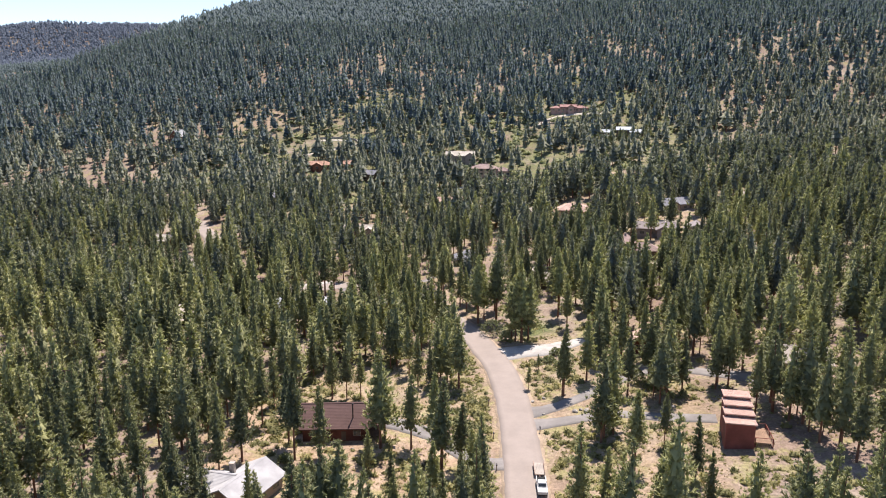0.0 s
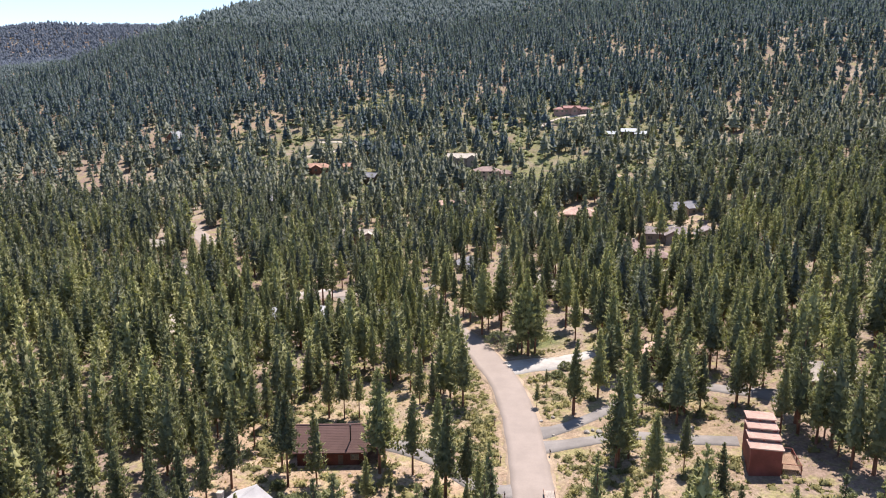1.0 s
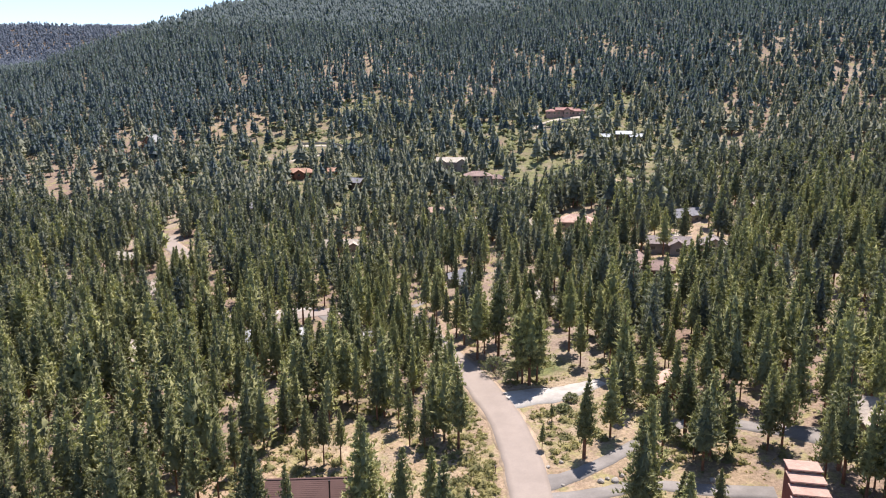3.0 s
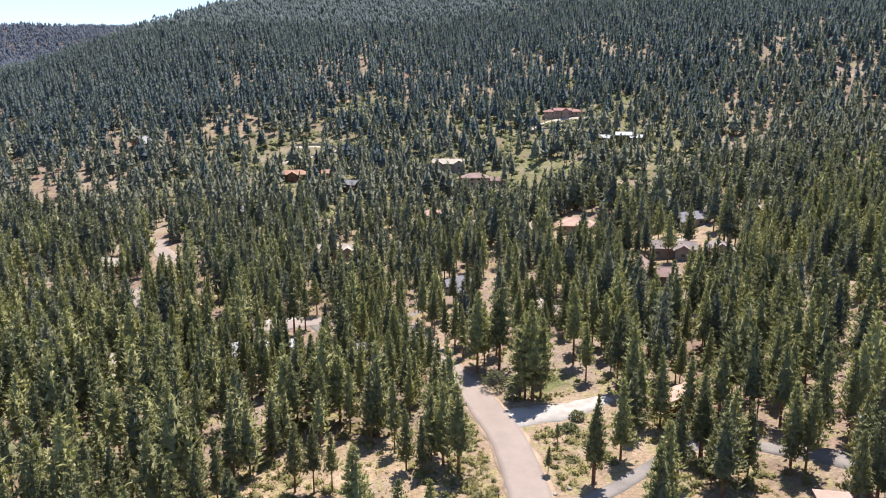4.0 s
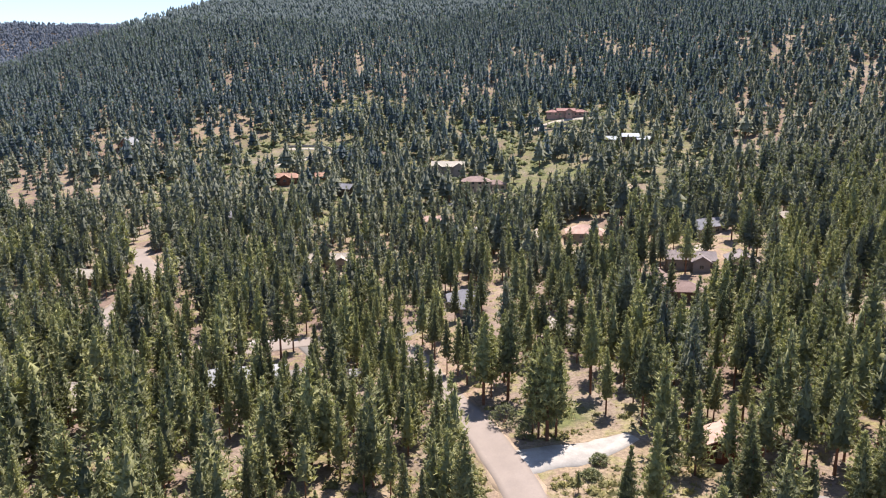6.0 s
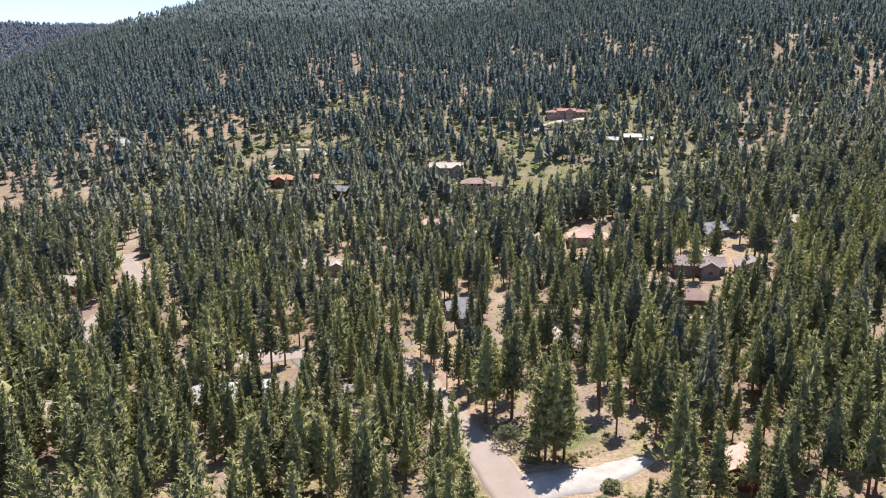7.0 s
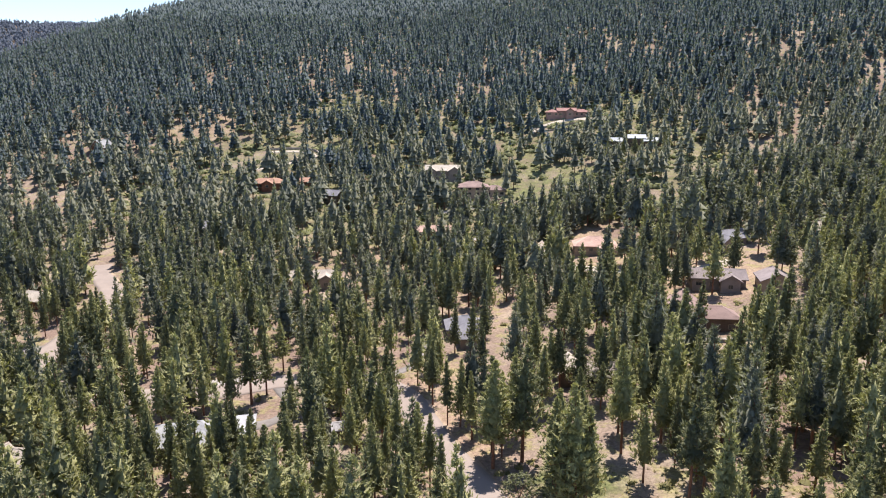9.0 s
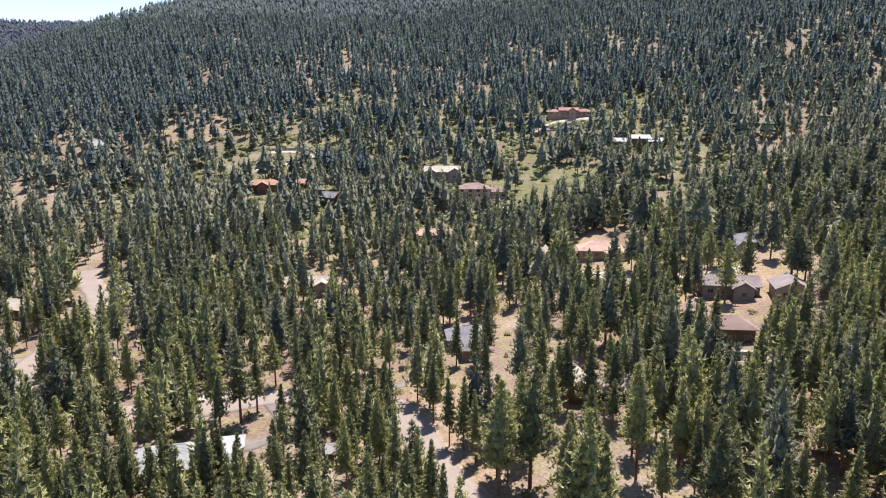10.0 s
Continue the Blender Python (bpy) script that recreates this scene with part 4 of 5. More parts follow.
    broad = np.where(y > 560, 0.35 * np.sin(x / 71 + 1.9 * np.sin(y / 90)) * np.sin(y / 63 + 1.4 * np.sin(x / 110)), 0.0)
    return d * np.where((x < 12) & (y < 330), np.clip(lumps, 0.65, 1.15), np.clip(lumps + broad, np.where(y > 600, 0.5, 0.2), 1.4))


rng = np.random.default_rng(7)


def scatter(x0, x1, y0, y1):
    """Random places with the wood's density, each a fair distance from the others, inside the valley that is overlooked."""
    n = int((x1 - x0) * (y1 - y0) * 0.085)
    x, y = rng.uniform(x0, x1, n), rng.uniform(y0, y1, n)
    keep = rng.uniform(0, 1, n) < density(x, y) / 0.085
    keep &= (x > -0.63 * y - 14) & (x < 0.70 * y + 14)
    x, y = x[keep], y[keep]
    keep = (lane_gap(x, y) > 1.2) & (yard_gap(x, y) > 0.8)
    return x[keep], y[keep]


def crowded(x, y, least):
    """Drops places closer than least metres to an earlier one."""
    cells, keep = {}, []
    for k, (a, b) in enumerate(zip(x, y)):
        i, j = int(a // least), int(b // least)
        if all((a - c) ** 2 + (b - d) ** 2 > least * least for u in (-1, 0, 1) for v in (-1, 0, 1) for c, d in cells.get((i + u, j + v), ())):
            cells.setdefault((i, j), []).append((a, b))
            keep.append(k)
    return np.array(keep, int)


def wood(name, x, y, heights, kinds, label, needles, girth=1.0):
    """A stretch of forest too thick to count, as one mesh."""
    V, F, S, T, base = [], [], [], [], 0
    z = ground(x, y)
    order = rng.integers(0, len(kinds), len(x))
    for k, (kv, kf, ks, kh) in enumerate(kinds):
        sel = np.where(order == k)[0]
        if not len(sel):
            continue
        turn, s = rng.uniform(0, 2 * math.pi, len(sel)), heights[sel] / kh
        wide = s * rng.uniform(0.85, 1.2, len(sel)) * np.broadcast_to(girth, len(x))[sel]
        c, sn = np.cos(turn)[:, None], np.sin(turn)[:, None]
        px = (kv[:, 0] * c - kv[:, 1] * sn) * wide[:, None] + x[sel][:, None]
        py = (kv[:, 0] * sn + kv[:, 1] * c) * wide[:, None] + y[sel][:, None]
        pz = kv[:, 2] * s[:, None] + z[sel][:, None]
        V.append(np.stack([px, py, pz], -1).reshape(-1, 3))
        F.append((kf[None] + (np.arange(len(sel)) * len(kv))[:, None, None]).reshape(-1, 3) + base)
        S.append(np.tile(ks, len(sel)))
        T.append(np.repeat(rng.uniform(0, 1, len(sel)), len(kv)))
        base += len(sel) * len(kv)
    me = tri_mesh(name, np.concatenate(V), np.concatenate(F), [M_BARK, needles], np.concatenate(S), np.concatenate(T))
    return tagged(new(name, me), label, "trees", kind="stuff")


# ---------------------------------------------------------------- the pines that stand out, each (east, north, height)
STAND_1 = ((-69.9, 111.5, 15.0), (-62.7, 107.7, 15.0), (-55.4, 110.0, 15.0), (-51.1, 110.7, 14.0), (-42.1, 104.4, 15.0), (-39.6, 112.5, 15.0), (-30.3, 112.6, 12.0), (-18.9, 112.2, 12.0), (-13.4, 108.7, 11.0), (-9.8, 105.7, 12.0), (-5.4, 114.8, 12.0), (-4.6, 107.5, 12.0), (-0.1, 109.7, 13.0), (2.2, 114.5, 14.0), (7.2, 113.9, 12.0), (32.9, 109.5, 14.0), (41.2, 106.4, 15.0), (45.9, 113.8, 14.0), (50.2, 106.8, 13.0), (75.9, 102.7, 14.0))
STAND_2 = ((-72.6, 121.1, 16.0), (-61.1, 128.7, 15.0), (-52.8, 120.4, 16.0), (-45.8, 118.3, 17.0), (-41.6, 119.2, 17.0), (-39.6, 126.4, 15.0), (-17.5, 117.1, 9.0), (-10.3, 127.3, 9.8), (4.3, 127.3, 20.6), (8.4, 127.9, 15.0), (9.9, 118.3, 14.0), (42.3, 123.7, 17.3), (52.1, 117.8, 14.0), (83.0, 129.3, 8.7), (83.3, 118.4, 16.0))
STAND_3 = ((-76.9, 136.3, 14.0), (-70.8, 135.0, 21.9), (-42.8, 138.2, 17.0), (-36.9, 133.2, 16.0), (-28.3, 139.2, 18.8), (-26.1, 133.5, 20.0), (-20.6, 133.8, 16.4), (-8.5, 137.5, 23.1), (-1.9, 136.7, 17.3), (3.1, 133.0, 19.1), (12.0, 131.0, 16.0), (39.6, 136.6, 18.1), (42.2, 138.6, 11.9), (46.1, 135.8, 10.0), (51.1, 132.0, 12.0), (73.6, 139.2, 17.3), (79.8, 136.6, 19.9), (81.2, 131.4, 14.4), (82.6, 138.6, 12.5), (86.2, 139.0, 9.3), (89.2, 135.4, 14.8), (91.5, 132.3, 13.9), (95.5, 136.2, 18.0))
STAND_4 = ((-88.6, 144.5, 17.0), (-80.8, 146.5, 16.0), (-73.3, 145.9, 10.8), (-67.9, 143.7, 17.0), (-62.8, 141.3, 16.0), (-56.4, 140.3, 17.0), (-52.5, 146.3, 17.0), (-49.6, 140.8, 16.0), (-38.8, 145.8, 17.0), (-36.0, 148.7, 16.9), (39.0, 145.2, 22.6), (60.1, 142.9, 13.5), (90.7, 145.5, 18.0))
STAND_5 = ((-89.6, 157.9, 17.0), (-80.3, 156.0, 17.0), (-54.5, 150.7, 18.0), (-47.6, 160.0, 17.0), (-35.3, 158.5, 15.6), (35.5, 159.3, 18.6), (39.6, 159.3, 18.0), (39.7, 154.6, 20.0), (50.7, 156.9, 16.2), (56.4, 154.9, 11.7), (58.4, 159.9, 8.2), (63.4, 155.1, 16.0), (71.6, 155.1, 16.5), (74.8, 155.6, 17.9), (81.4, 150.4, 18.8))
STAND_6 = ((-80.8, 164.0, 16.0), (-66.2, 170.9, 17.0), (-21.7, 162.1, 14.8), (-18.1, 161.9, 14.2), (-14.6, 161.8, 12.6), (-0.4, 168.5, 14.6), (2.8, 166.4, 12.9), (10.0, 166.2, 19.6), (27.6, 164.1, 6.1), (43.0, 166.9, 18.0), (45.2, 160.6, 18.0), (46.9, 164.5, 18.0), (58.4, 164.6, 17.7))
STAND_7 = ((-76.8, 178.0, 17.0), (-49.9, 176.5, 17.0), (-43.3, 176.3, 17.0), (-28.0, 174.1, 13.7), (-12.8, 185.0, 17.0), (-7.9, 179.7, 17.0), (-2.8, 175.8, 16.7), (5.6, 174.1, 17.0), (8.3, 183.3, 17.0), (32.2, 176.3, 4.4), (71.9, 182.9, 15.7), (76.5, 177.2, 13.7), (101.8, 179.0, 12.9), (105.9, 177.4, 19.1))
STAND_8 = ((-52.7, 202.9, 15.0), (-45.1, 205.4, 15.0), (-38.3, 203.2, 14.0), (-34.3, 204.4, 14.0), (-25.2, 185.4, 17.0), (-19.0, 185.2, 17.0), (27.9, 199.6, 18.9), (28.8, 197.5, 20.7), (32.6, 197.4, 21.2), (35.8, 193.2, 7.0), (46.1, 205.9, 16.0), (65.7, 194.0, 14.0), (66.7, 198.8, 15.0), (72.9, 195.4, 15.0))
STAND_9 = ((-58.9, 211.8, 16.0), (-49.0, 211.1, 16.0), (-41.7, 212.4, 15.0), (-33.9, 209.7, 15.0), (-27.6, 212.9, 15.0), (-24.4, 209.0, 15.0), (-20.3, 212.5, 16.0), (-17.8, 208.5, 15.0), (-4.8, 213.2, 15.0), (-2.3, 208.7, 14.0), (29.6, 208.3, 18.0), (35.0, 208.3, 17.0), (53.8, 209.9, 15.0), (59.2, 209.9, 19.7))
STAND_10 = ((-62.3, 216.2, 16.0), (-56.4, 217.8, 16.0), (-40.4, 217.2, 14.0), (-32.0, 219.6, 16.0), (-16.1, 214.3, 16.0), (-9.0, 217.9, 16.0), (5.9, 218.5, 7.0), (19.7, 221.7, 21.6), (21.4, 219.5, 19.1), (25.2, 217.2, 25.4), (45.5, 216.9, 23.9), (57.7, 221.2, 16.0), (75.6, 215.6, 16.0), (92.4, 218.0, 17.0))
STAND_11 = ((-69.8, 225.7, 17.0), (-65.2, 230.0, 17.0), (-57.0, 224.3, 17.0), (-50.3, 223.3, 15.0), (-8.3, 224.3, 15.0), (-3.0, 226.5, 15.0), (-0.3, 222.8, 13.0), (16.2, 227.5, 15.9), (25.8, 227.4, 18.9), (39.8, 227.7, 15.0), (56.3, 227.6, 17.0), (73.1, 225.2, 17.0), (73.4, 231.3, 17.0), (77.0, 227.0, 17.0), (83.6, 231.5, 18.0), (88.6, 222.1, 16.0))
STAND_12 = ((-63.2, 234.5, 9.9), (-60.1, 243.1, 17.0), (-51.5, 236.0, 16.0), (-23.7, 239.2, 13.6), (-16.5, 242.4, 17.0), (-12.6, 238.3, 16.0), (-8.7, 232.3, 16.0), (3.6, 242.9, 18.5), (11.5, 234.6, 15.3), (14.3, 233.3, 16.4), (27.7, 239.5, 16.0), (33.4, 236.7, 16.8), (59.2, 242.4, 17.0), (64.1, 232.9, 15.0), (90.8, 235.3, 18.0), (97.6, 232.4, 18.0))
STAND_13 = ((-76.2, 254.5, 17.0), (-68.6, 257.1, 17.0), (-53.7, 248.0, 16.0), (-52.7, 252.2, 11.7), (-49.6, 250.4, 15.0), (-41.0, 251.9, 20.7), (-34.7, 249.3, 20.2), (-25.2, 253.3, 17.0), (-22.2, 249.5, 17.0), (-20.3, 245.2, 16.0), (-15.5, 259.8, 17.0), (3.0, 246.0, 14.9), (8.8, 245.1, 14.9), (21.9, 255.5, 17.0), (35.7, 256.7, 17.0), (37.8, 248.3, 17.0), (50.5, 249.1, 17.0), (54.0, 258.1, 11.8), (62.3, 253.0, 14.3), (79.6, 251.0, 12.1))
STAND_14 = ((-84.6, 266.0, 17.0), (-80.8, 273.9, 17.0), (-74.4, 283.2, 15.1), (-71.4, 269.1, 17.0), (-59.5, 267.7, 17.0), (-48.3, 262.2, 15.9), (-35.8, 261.8, 17.0), (-31.8, 265.6, 17.0), (-9.8, 270.1, 13.8), (0.4, 260.1, 9.1))
STAND_15 = ((58, 172, 18.5), (60.5, 176, 17), (55.5, 168, 18), (63, 174, 16), (-33, 214, 17), (-38, 211, 16.5), (-46, 213, 17), (-28, 216, 15), (-70, 207, 17), (-76, 205, 16), (-82, 208, 17), (-91, 300, 15), (-92.5, 306, 14), (-89, 294, 16), (-91.5, 289, 16), (-87, 286, 16), (-94, 293, 15.5), (-106, 300, 15), (-107, 310, 14), (-105, 319, 13), (-90, 280, 16), (-107, 294, 15), (-85, 279, 16), (-112, 318, 14), (42, 193, 23), (52, 199, 21.5), (59.5, 192, 17.5), (66, 216, 22))
STAND_16 = ((47.5, 225, 20), (92, 205.5, 19.5), (82, 202, 13), (64, 219, 17), (114, 230, 18), (105.5, 245, 21), (36, 213.5, 17), (32, 214, 17), (87, 274, 16), (82, 274, 14), (19, 215.5, 23), (0, 252.5, 13), (9, 250, 15), (-27, 204, 17.5), (-22, 202, 16.5), (-11, 199, 15.5), (-4, 201, 18.5), (-22, 219, 16), (-34, 223.5, 13.5), (-36, 220.5, 14), (-43, 221.5, 13), (-49, 222, 14), (-15, 219, 14), (-2.5, 236, 13), (11, 229, 18.5), (30.5, 196.5, 26), (143, 493, 15), (146, 490, 14))
STAND_17 = ((137, 497, 13), (162, 496, 14), (166, 501, 14), (129, 500, 12), (17, 277, 15), (22, 276, 16), (26, 279, 15), (2, 203, 18), (6, 207, 17), (4, 212, 17), (0, 218, 17), (-3, 226, 17), (-1, 232, 16), (7.5, 201, 16), (-8, 244, 16), (-12, 250, 16), (-5, 249, 15), (-16, 254, 15), (-20, 256, 14), (44, 243, 18), (49, 242, 18), (40, 247, 17), (-14, 258, 15), (-24, 267.5, 14), (-30, 269, 15), (-8, 267, 14), (-18, 271, 15), (-45, 249, 17))
STAND_18 = ((-52, 247, 16), (-38, 244, 15), (-28, 255, 14), (-70, 264, 15), (-65, 267, 16), (-74, 270, 15), (-60, 272, 15), (-83, 268, 15), (1, 268, 14), (4, 280, 14), (12, 278, 15), (-2, 244, 16), (-10, 246, 17), (-15, 248, 17), (-19, 250, 16), (-24, 252, 16), (-29, 252.5, 15), (-32, 254.5, 16), (-21, 245, 16), (-1, 240, 16), (35.2, 159.4, 16.4), (36.4, 155.7, 18.3), (38.4, 153.1, 21.1), (38.8, 135.7, 20.9), (46.0, 147.9, 24.4), (42.4, 142.3, 21.7), (59.3, 146.1, 17.1), (60.2, 157.4, 16.9))
STAND_19 = ((73.4, 158.3, 17.6), (82.1, 163.8, 22.3), (88.4, 163.8, 18.8), (58.3, 163.6, 15.3), (96.4, 159.6, 18.4))
STANDS = (STAND_1, STAND_2, STAND_3, STAND_4, STAND_5, STAND_6, STAND_7, STAND_8, STAND_9, STAND_10, STAND_11, STAND_12, STAND_13, STAND_14, STAND_15, STAND_16, STAND_17, STAND_18, STAND_19)


def pine_thing(seed, height, label):
    """A single pine: trunk and crown are parts."""
    v, f, s = full_pine(seed, height, 18, 7, 3, 7, 0.54, 7, 0.2 + 0.045 * (seed % 5), 0.134 + 0.014 * (seed % 4), 11, 7, True, 0.55)
    top = tagged(new("pine_tree"), label, "tree", "pines along the road")
    for name, slot, material in (("trunk", 0, M_BARK), ("crown", 1, M_NEEDLES)):
        sel = f[s == slot]
        used, back = np.unique(sel, return_inverse=True)
        ob = new(name, tri_mesh(name, v[used], back.reshape(-1, 3), [material]))
        ob.parent = top
    return top


PINE_LABELS = ("tall green pine with a bare reddish trunk", "slender pine with a narrow ragged crown", "full-crowned green pine on dry ground")
models = [(pine_thing(100 + k, 17.0, PINE_LABELS[k % 3]), 17.0) for k in range(9)]


def on_verge(x, y):
    """Whether a trunk here stands clear of the paving."""
    return all(math.hypot(x - p[0], y - p[1]) > min(half, 3.6) + 0.3 for line, half in LANES for p in line[::2])


bases = [(float(x), float(y), float(h)) for stand in STANDS for x, y, h in stand if on_verge(x, y)]
for k, (px, py, ph) in enumerate(bases):
    model, mh = models[k % 9]
    s = ph / mh
    wide = s * rng.uniform(0.95, 1.2) * (1.2 if ph < 12 else 1.0) * (1.1 if ph > 19.5 or (px > 25 and ph > 14) else 1.0)
    m = Matrix.LocRotScale((px, py, float(ground(px, py))), Euler((0, 0, rng.uniform(0, 6.28))), (wide, wide, s))
    if k < 9:
        model.matrix_basis = m
    else:
        copy_thing(model, Matrix.LocRotScale(m.translation, m.to_quaternion(), None)).scale = (wide, wide, s)
STOOD = np.array(bases)[:, :2]


def clear_of_stands(x, y, gap):
    d = np.min(np.hypot(x[:, None] - STOOD[None, :, 0], y[:, None] - STOOD[None, :, 1]), axis=1)
    return d > gap


def tree_heights(n, mean=16.5, spread=3.4):
    return np.clip(rng.normal(mean, spread, n), 6, 26)


x, y = scatter(-420, 420, 84, 330)
k = crowded(x, y, 2.4)
x, y = x[k], y[k]
k = clear_of_stands(x, y, 2.6)
x, y = x[k], y[k]
fine_kinds = [(*full_pine(10 + k, 17, 17, 6, 4, 5, 0.5, 5, 0.16 + 0.04 * (k % 4), 0.142 + 0.014 * (k % 4), 9, 6, False, 0.55), 17) for k in range(8)]
near_kinds = [(*full_pine(20 + k, 17, 13, 6, 2, 4, 0.88, 4, 0.14 + 0.04 * (k % 4), 0.148 + 0.014 * (k % 4), 8, 6, False, 0.68), 17) for k in range(10)]
tall_kinds = [(*full_pine(30 + k, 20, 17, 6, 3, 4, 0.78, 5, 0.18 + 0.04 * (k % 4), 0.142 + 0.015 * (k % 4), 9, 7, False, 0.66), 20) for k in range(8)]
front, right = y < 150, x > 14
tall = tree_heights(len(x), 16, 2.8) + np.where(right, 3.5, 0)
for sel, kinds, said, girth in (
    (front, fine_kinds, "green pines standing near the road and the first houses", 1.22),
    (~front & ~right, near_kinds, "thick stand of green pines on the valley floor", 1.25),
    (~front & right, tall_kinds, "stand of tall full-crowned pines beyond the road", 1.2),
):
    # the share of haze-coloured trees grows with distance
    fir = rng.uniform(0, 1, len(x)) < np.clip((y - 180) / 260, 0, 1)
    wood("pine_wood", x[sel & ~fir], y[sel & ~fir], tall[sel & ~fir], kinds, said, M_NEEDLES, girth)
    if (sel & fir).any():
        wood("fir_wood", x[sel & fir], y[sel & fir], tall[sel & fir], kinds, said.replace("green pines", "haze-grey firs").replace("pines", "firs"), M_HAZEGREYFIR, girth)


def two_kinds(x, y, heights, kinds, label, girth):
    """Pines in the valley; firs with haze grey in their colour take over up the slope."""
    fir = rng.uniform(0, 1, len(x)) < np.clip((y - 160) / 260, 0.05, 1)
    if not fir.all():
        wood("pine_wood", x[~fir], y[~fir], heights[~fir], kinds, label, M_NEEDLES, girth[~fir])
    wood("fir_wood", x[fir], y[fir], heights[fir], kinds, label.replace("pine", "fir"), M_HAZEGREYFIR, girth[fir])


x, y = scatter(-320, 340, 330, 430)
k = crowded(x, y, 2.7)
x, y = x[k], y[k]
mid_kinds = [(*full_pine(40 + k, 17, 10, 5, 1, 5, 1.25, 3, 0.13 + 0.03 * (k % 4), 0.152 + 0.015 * (k % 4), 7, 5, False, 0.8), 17) for k in range(10)]
tall = np.clip((x - 8) / 16, 0, 1)
two_kinds(x, y, tree_heights(len(x), 15.5) + 3 * tall, mid_kinds, "dense pine forest beyond the road", 1.25 + 0.12 * tall)
x, y = scatter(-450, 480, 430, 640)
k = crowded(x, y, 2.7)
x, y = x[k], y[k]
slope_kinds = [(*full_pine(50 + k, 17, 8, 4, 1, 3, 1.15, 3, 0.1 + 0.03 * (k % 3), 0.165 + 0.016 * (k % 4), 6, 4, False, 1.0), 17) for k in range(10)]
# further up, more trees take the needles with painted haze
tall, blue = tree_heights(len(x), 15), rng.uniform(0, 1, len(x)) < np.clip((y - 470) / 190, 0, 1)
wood("fir_wood", x[~blue], y[~blue], tall[~blue], slope_kinds, "dense fir forest on the lower slope, haze grey in its colour", M_HAZEGREYFIR, 1.3)
wood("fir_wood", x[blue], y[blue], tall[blue], slope_kinds, "dense fir forest on the lower slope, haze blue in its colour", M_HAZEBLUEFIR, 1.3)
far_kinds = [(*full_pine(60 + k, 17, 5, 4, 1, 1, 1.6, 3, 0.08, 0.165 + 0.015 * (k % 3), 5, 3, False, 1.05), 17) for k in range(8)]
x, y = rng.uniform(-85, 100, 900), rng.uniform(-60, 84, 900)
k = (lane_gap(x, y) > 2) & (rng.uniform(0, 1, 900) < 0.75)
x, y = x[k], y[k]
k = crowded(x, y, 3.2)
wood("pine_wood", x[k], y[k], tree_heights(len(k), 16, 2.8), mid_kinds, "pine forest under the flight on the valley floor", M_NEEDLES, 1.25)
top_kinds = []
for k in range(8):
    v, t, s, h = skirted(70 + k, 17, 3, 3, 0.0, 0.15 + 0.015 * (k % 3))
    top_kinds.append((v, t[s == 1], s[s == 1], h))
# the mountain forest carries its haze in the needle colour
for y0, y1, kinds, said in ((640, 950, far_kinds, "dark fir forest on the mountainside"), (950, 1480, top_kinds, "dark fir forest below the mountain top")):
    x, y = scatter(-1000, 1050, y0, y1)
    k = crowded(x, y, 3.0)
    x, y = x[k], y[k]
    wood("fir_wood", x, y, tree_heights(len(x), 17.5), kinds, said, M_HAZEBLUEFIR, 1.2 if y0 < 900 else 1.42)
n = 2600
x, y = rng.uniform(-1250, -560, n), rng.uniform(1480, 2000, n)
wood("fir_wood", x, y, tree_heights(n, 17), top_kinds, "dark fir forest behind the mountain shoulder", M_HAZEBLUEFIR, 1.7)
n = 12000
x, y = rng.uniform(-1800, -480, n), rng.uniform(1990, 2780, n)
ridge_kinds = []
for k in range(4):
    v, t, s, h = skirted(80 + k, 17, 2, 3, 0.0, 0.42)
    ridge_kinds.append((v, t[s == 1], s[s == 1], h))
wood("fir_wood", x, y, tree_heights(n, 17), ridge_kinds, "forest on the far ridge, haze blue in its colour", M_HAZERIDGEFIR)


# ---------------------------------------------------------------- brush and stones
def shrub_kind(seed, rim, blades, size):
    """A low mound of leaves with sprigs standing out of it."""
    r = np.random.default_rng(seed)
    rows = []
    for e, rad in ((0.0, 0.8), (0.22, 0.66), (0.42, 0.36)):
        a = (np.arange(rim) + r.normal(0, 0.2, rim)) / rim * 2 * math.pi
        rr = rad * r.uniform(0.8, 1.25, rim)
        rows.append(np.stack([np.cos(a) * rr, np.sin(a) * rr, np.full(rim, e) + r.normal(0, 0.06, rim)], 1))
    v = np.concatenate([*rows, [[0, 0, 0.6]]])
    i, j = np.arange(rim), (np.arange(rim) + 1) % rim
    f = [np.stack([i + k * rim, j + k * rim, j + (k + 1) * rim], 1) for k in (0, 1)] + [np.stack([i + k * rim, j + (k + 1) * rim, i + (k + 1) * rim], 1) for k in (0, 1)]
    f.append(np.stack([i + 2 * rim, j + 2 * rim, np.full(rim, 3 * rim)], 1))
    f = np.concatenate(f)
    mid = v[r.integers(0, len(v), blades)] * r.uniform(0.8, 1.25, (blades, 1))
    tri = np.concatenate([clump(r, 2, c, np.array([c[0], c[1], 0.7]), size) for c in mid])
    f = np.concatenate([f, np.arange(len(tri)).reshape(-1, 3) + len(v)])
    return np.concatenate([v, tri]), f, np.ones(len(f), int), 1.0


def brush(name, n, x0, x1, y0, y1, kinds, tall, label, material, chance):
    x, y = rng.uniform(x0, x1, n), rng.uniform(y0, y1, n)
    keep = (rng.uniform(0, 1, n) < chance(x, y)) & (lane_gap(x, y) > 0.3) & (yard_gap(x, y) > 0.5)
    x, y = x[keep], y[keep]
    wood(name, x, y, tall[0] + (tall[1] - tall[0]) * rng.uniform(0, 1, len(x)) ** 1.8, kinds, label, material)


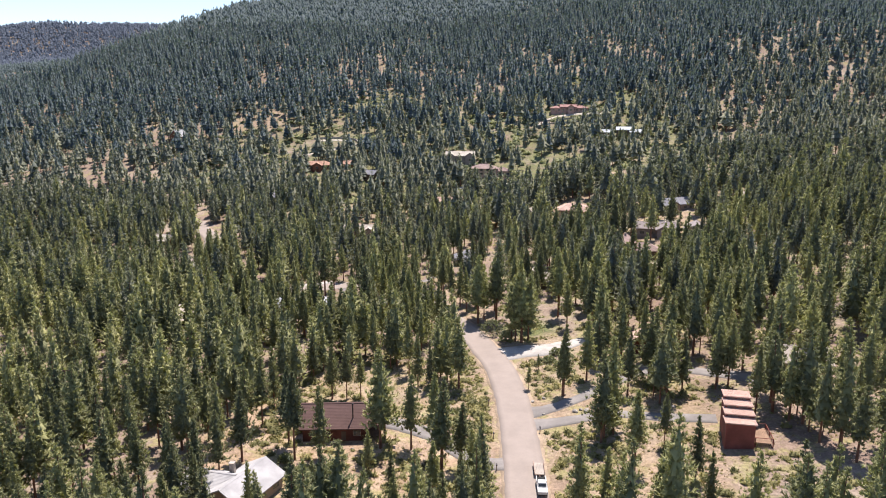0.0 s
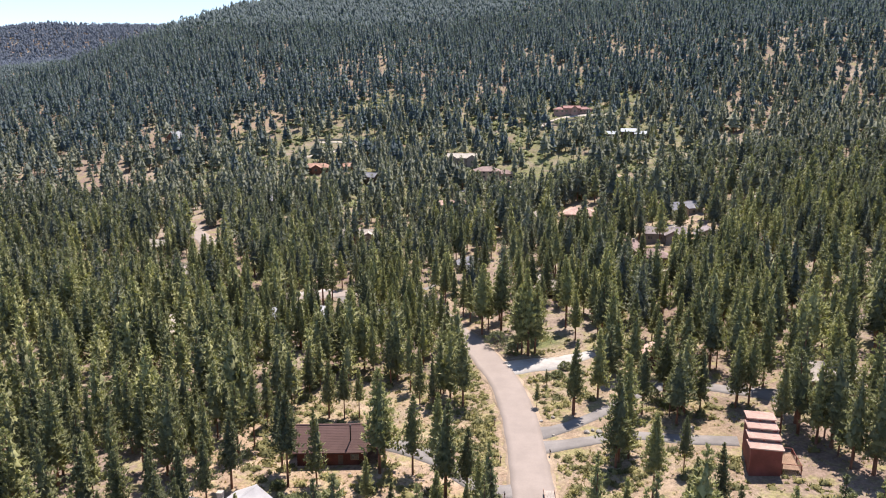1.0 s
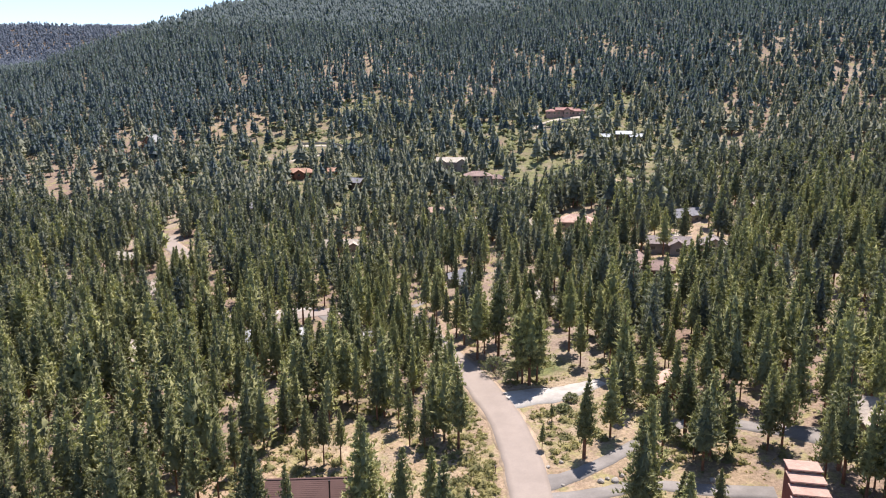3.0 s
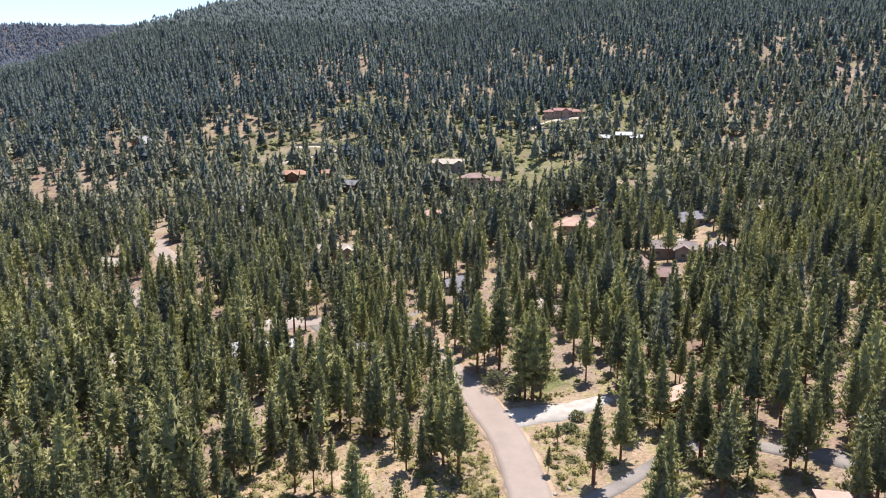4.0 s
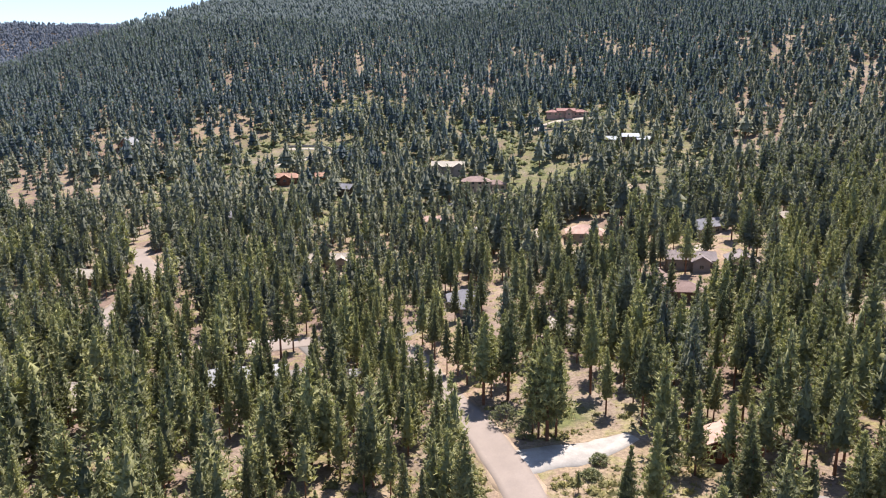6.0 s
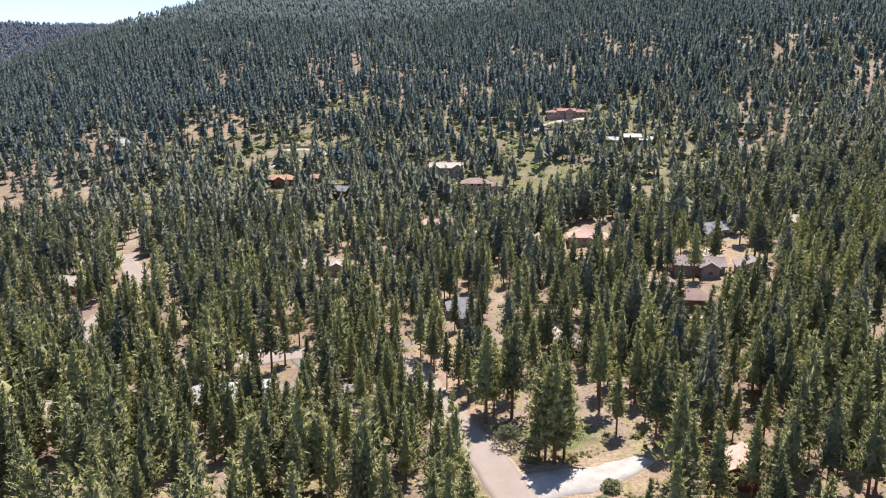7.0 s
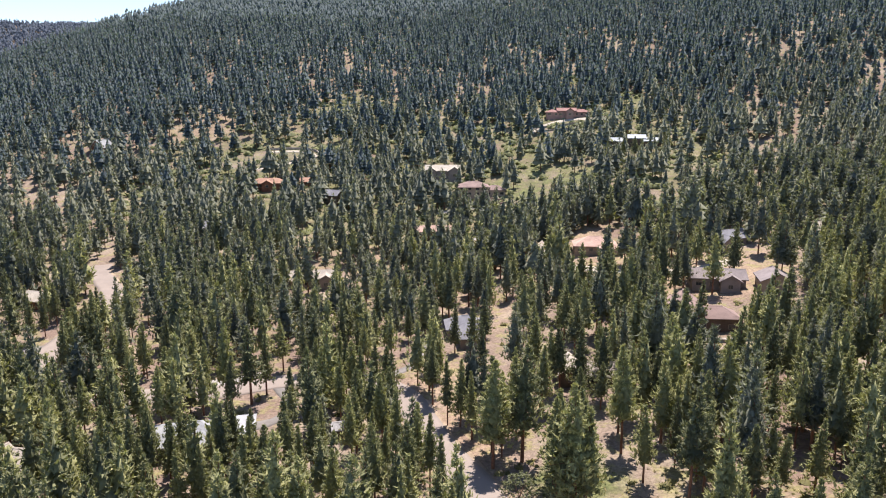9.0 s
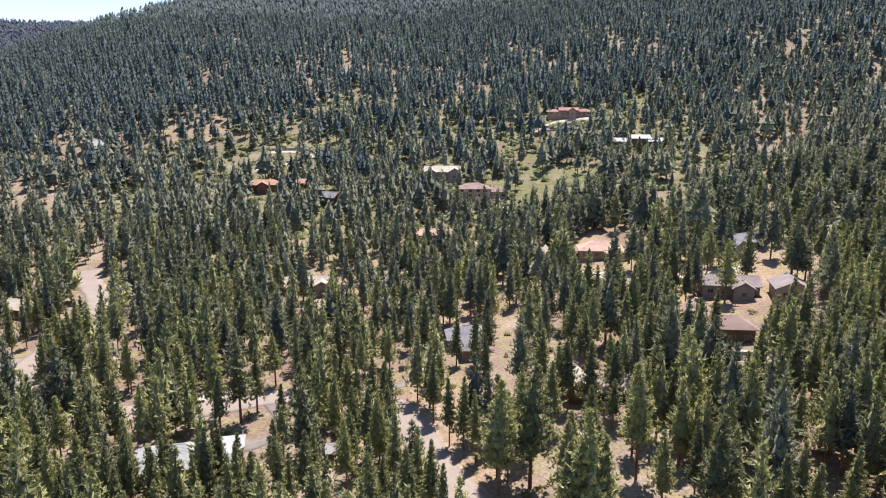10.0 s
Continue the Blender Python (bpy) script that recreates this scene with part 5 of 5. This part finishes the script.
near_brush = [shrub_kind(200 + k, 6, 22, 0.44) for k in range(5)]
far_brush = [shrub_kind(220 + k, 5, 3, 0.5) for k in range(5)]
patchy = lambda x, y: np.clip(0.55 + 0.6 * np.sin(x / 9 + np.sin(y / 7)) * np.sin(y / 8 + 1.3 * np.sin(x / 11)), 0.05, 1)
brush("sagebrush", 1900, -100, 110, 100, 320, near_brush, (0.28, 1.5), "grey-green sagebrush scattered over dry ground", M_SHRUB, patchy)
brush("sagebrush", 2000, 22, 75, 108, 200, near_brush, (0.28, 1.6), "grey-green sagebrush beside the road", M_SHRUB, patchy)
brush("sagebrush", 900, -38, 16, 118, 192, near_brush, (0.5, 1.9), "olive sagebrush in the clearing behind the brown house", M_SHRUB, patchy)
brush("sagebrush", 700, 8, 18, 112, 205, near_brush, (0.35, 1.1), "low olive brush along the road verge", M_SHRUB, lambda x, y: 0.9)
straw_kinds = []
for k in range(4):
    t = clump(np.random.default_rng(300 + k), 9, np.zeros(3), np.array([0, 0, 1.2]), 0.8, 1.0)
    straw_kinds.append((t, np.arange(len(t)).reshape(-1, 3), np.ones(len(t) // 3, int), 1.0))
brush("straw_grass", 9000, -60, 95, 108, 215, straw_kinds, (0.25, 0.8), "dry straw-coloured grass tufts on sandy ground", M_STRAW, lambda x, y: 0.15 + 0.85 * bare_ground(x, y))
brush("green_grass", 1500, 24, 46, 195, 222, straw_kinds, (0.25, 0.6), "patches of watered green grass beside the road bend", M_BROADLEAF, lambda x, y: near_ellipse(x, y, 26.5, 203.5, 4.5, 4) + near_ellipse(x, y, 36.5, 211, 5, 4))
brush("meadow_brush", 9500, -170, 210, 400, 690, far_brush, (1.0, 4.2), "yellow-green brush on the hillside meadow", M_BROADLEAF, lambda x, y: patchy(x, y) * (0.15 + meadow(x, y)) * (1 - 0.85 * near_ellipse(x, y, 86, 472, 24, 24)))


def leafy_bush(x, y, height, width, material, label):
    r = np.random.default_rng(int(abs(x * 7 + y * 3)))
    tri = []
    for k in range(170):
        a, e = r.uniform(0, 2 * math.pi), r.uniform(0, 1)
        rad = width / 2 * (1 - 0.75 * e * e) * r.uniform(0.55, 1.05)
        c = np.array([math.cos(a) * rad, math.sin(a) * rad, height * (0.12 + 0.84 * e)])
        tri.append(clump(r, 5, c, np.array([c[0], c[1], 0.6 * height]) / height, 0.42))
    tri = np.concatenate(tri)
    top = tagged(new("bush"), label, "bush")
    top.location = (x, y, float(ground(x, y)))
    ob = new("leaves", tri_mesh("leaves", tri, np.arange(len(tri)).reshape(-1, 3), [material]))
    ob.parent = top
    for k in range(4):
        bm = bmesh.new()
        d = Vector((r.uniform(-1, 1) * width / 4, r.uniform(-1, 1) * width / 4, height * 0.6))
        bmesh.ops.create_cone(bm, segments=6, radius1=0.07, radius2=0.02, depth=d.length, matrix=Matrix.Translation(d / 2) @ d.to_track_quat("Z", "Y").to_matrix().to_4x4())
        part("stem", bm, M_BARK, top)


for bx, by, bh, bw, bl in ((22.5, 205, 5, 7.5, "large grey-green bush at the road bend"), (26, 199, 3, 4, "grey-green bush beside the road bend"), (36, 181, 1.6, 4, "round green bush among sagebrush"), (39, 186, 1.8, 4, "green bush beside the gravel drive"), (-18, 129, 1.6, 3, "low green bush before the brown house"), (-24, 127, 2, 4.5, "low green bush before the brown house"), (-10, 131, 1.4, 2.4, "low green bush before the brown house"), (-28, 133, 1.5, 3, "low green bush before the brown house"), (55, 163, 3.6, 4.5, "bright yellow-green bush beside the drive"), (58, 159, 2.8, 4, "bright yellow-green bush beside the drive")):
    leafy_bush(bx, by, bh, bw, M_BROADLEAF if "bright" in bl or "before" in bl else M_SAGE, bl)


def boulder(x, y, size, label):
    r = np.random.default_rng(int(x * 31 + y * 17))
    bm = bmesh.new()
    bmesh.ops.create_icosphere(bm, subdivisions=2, radius=size)
    for v in bm.verts:
        v.co *= 1 + 0.22 * math.sin(3 * v.co.x / size + r.uniform(0, 0.6)) * math.cos(2.6 * v.co.y / size) + r.uniform(-0.07, 0.07)
        v.co.z *= 0.68
    me = bpy.data.meshes.new("boulder")
    bm.to_mesh(me)
    bm.free()
    me.materials.append(M_BOULDER)
    ob = tagged(new("boulder", me), label, "rock", "boulders beside the drives")
    ob.matrix_basis = pose(x, y, float(ground(x, y)) + size * 0.25, 0, 0, r.uniform(0, 360))


M_BOULDER = plain("pale granite", (0.30, 0.27, 0.24), 0.9, 0.25, 2.5, bump=0.03)
for bx, by, bs in ((36.5, 150.5, 0.7), (38, 151.2, 0.5), (39.2, 150.2, 0.8), (41, 151.8, 0.6), (29, 150.2, 0.4), (27.5, 157, 0.45), (30.5, 158.5, 0.5), (46, 152, 0.6), (57, 147, 0.7), (59, 148.4, 0.5), (-7, 139, 0.4), (-14.5, 137.4, 0.35), (-1, 146, 0.4)):
    boulder(bx, by, bs, "pale granite boulder beside the driveway")
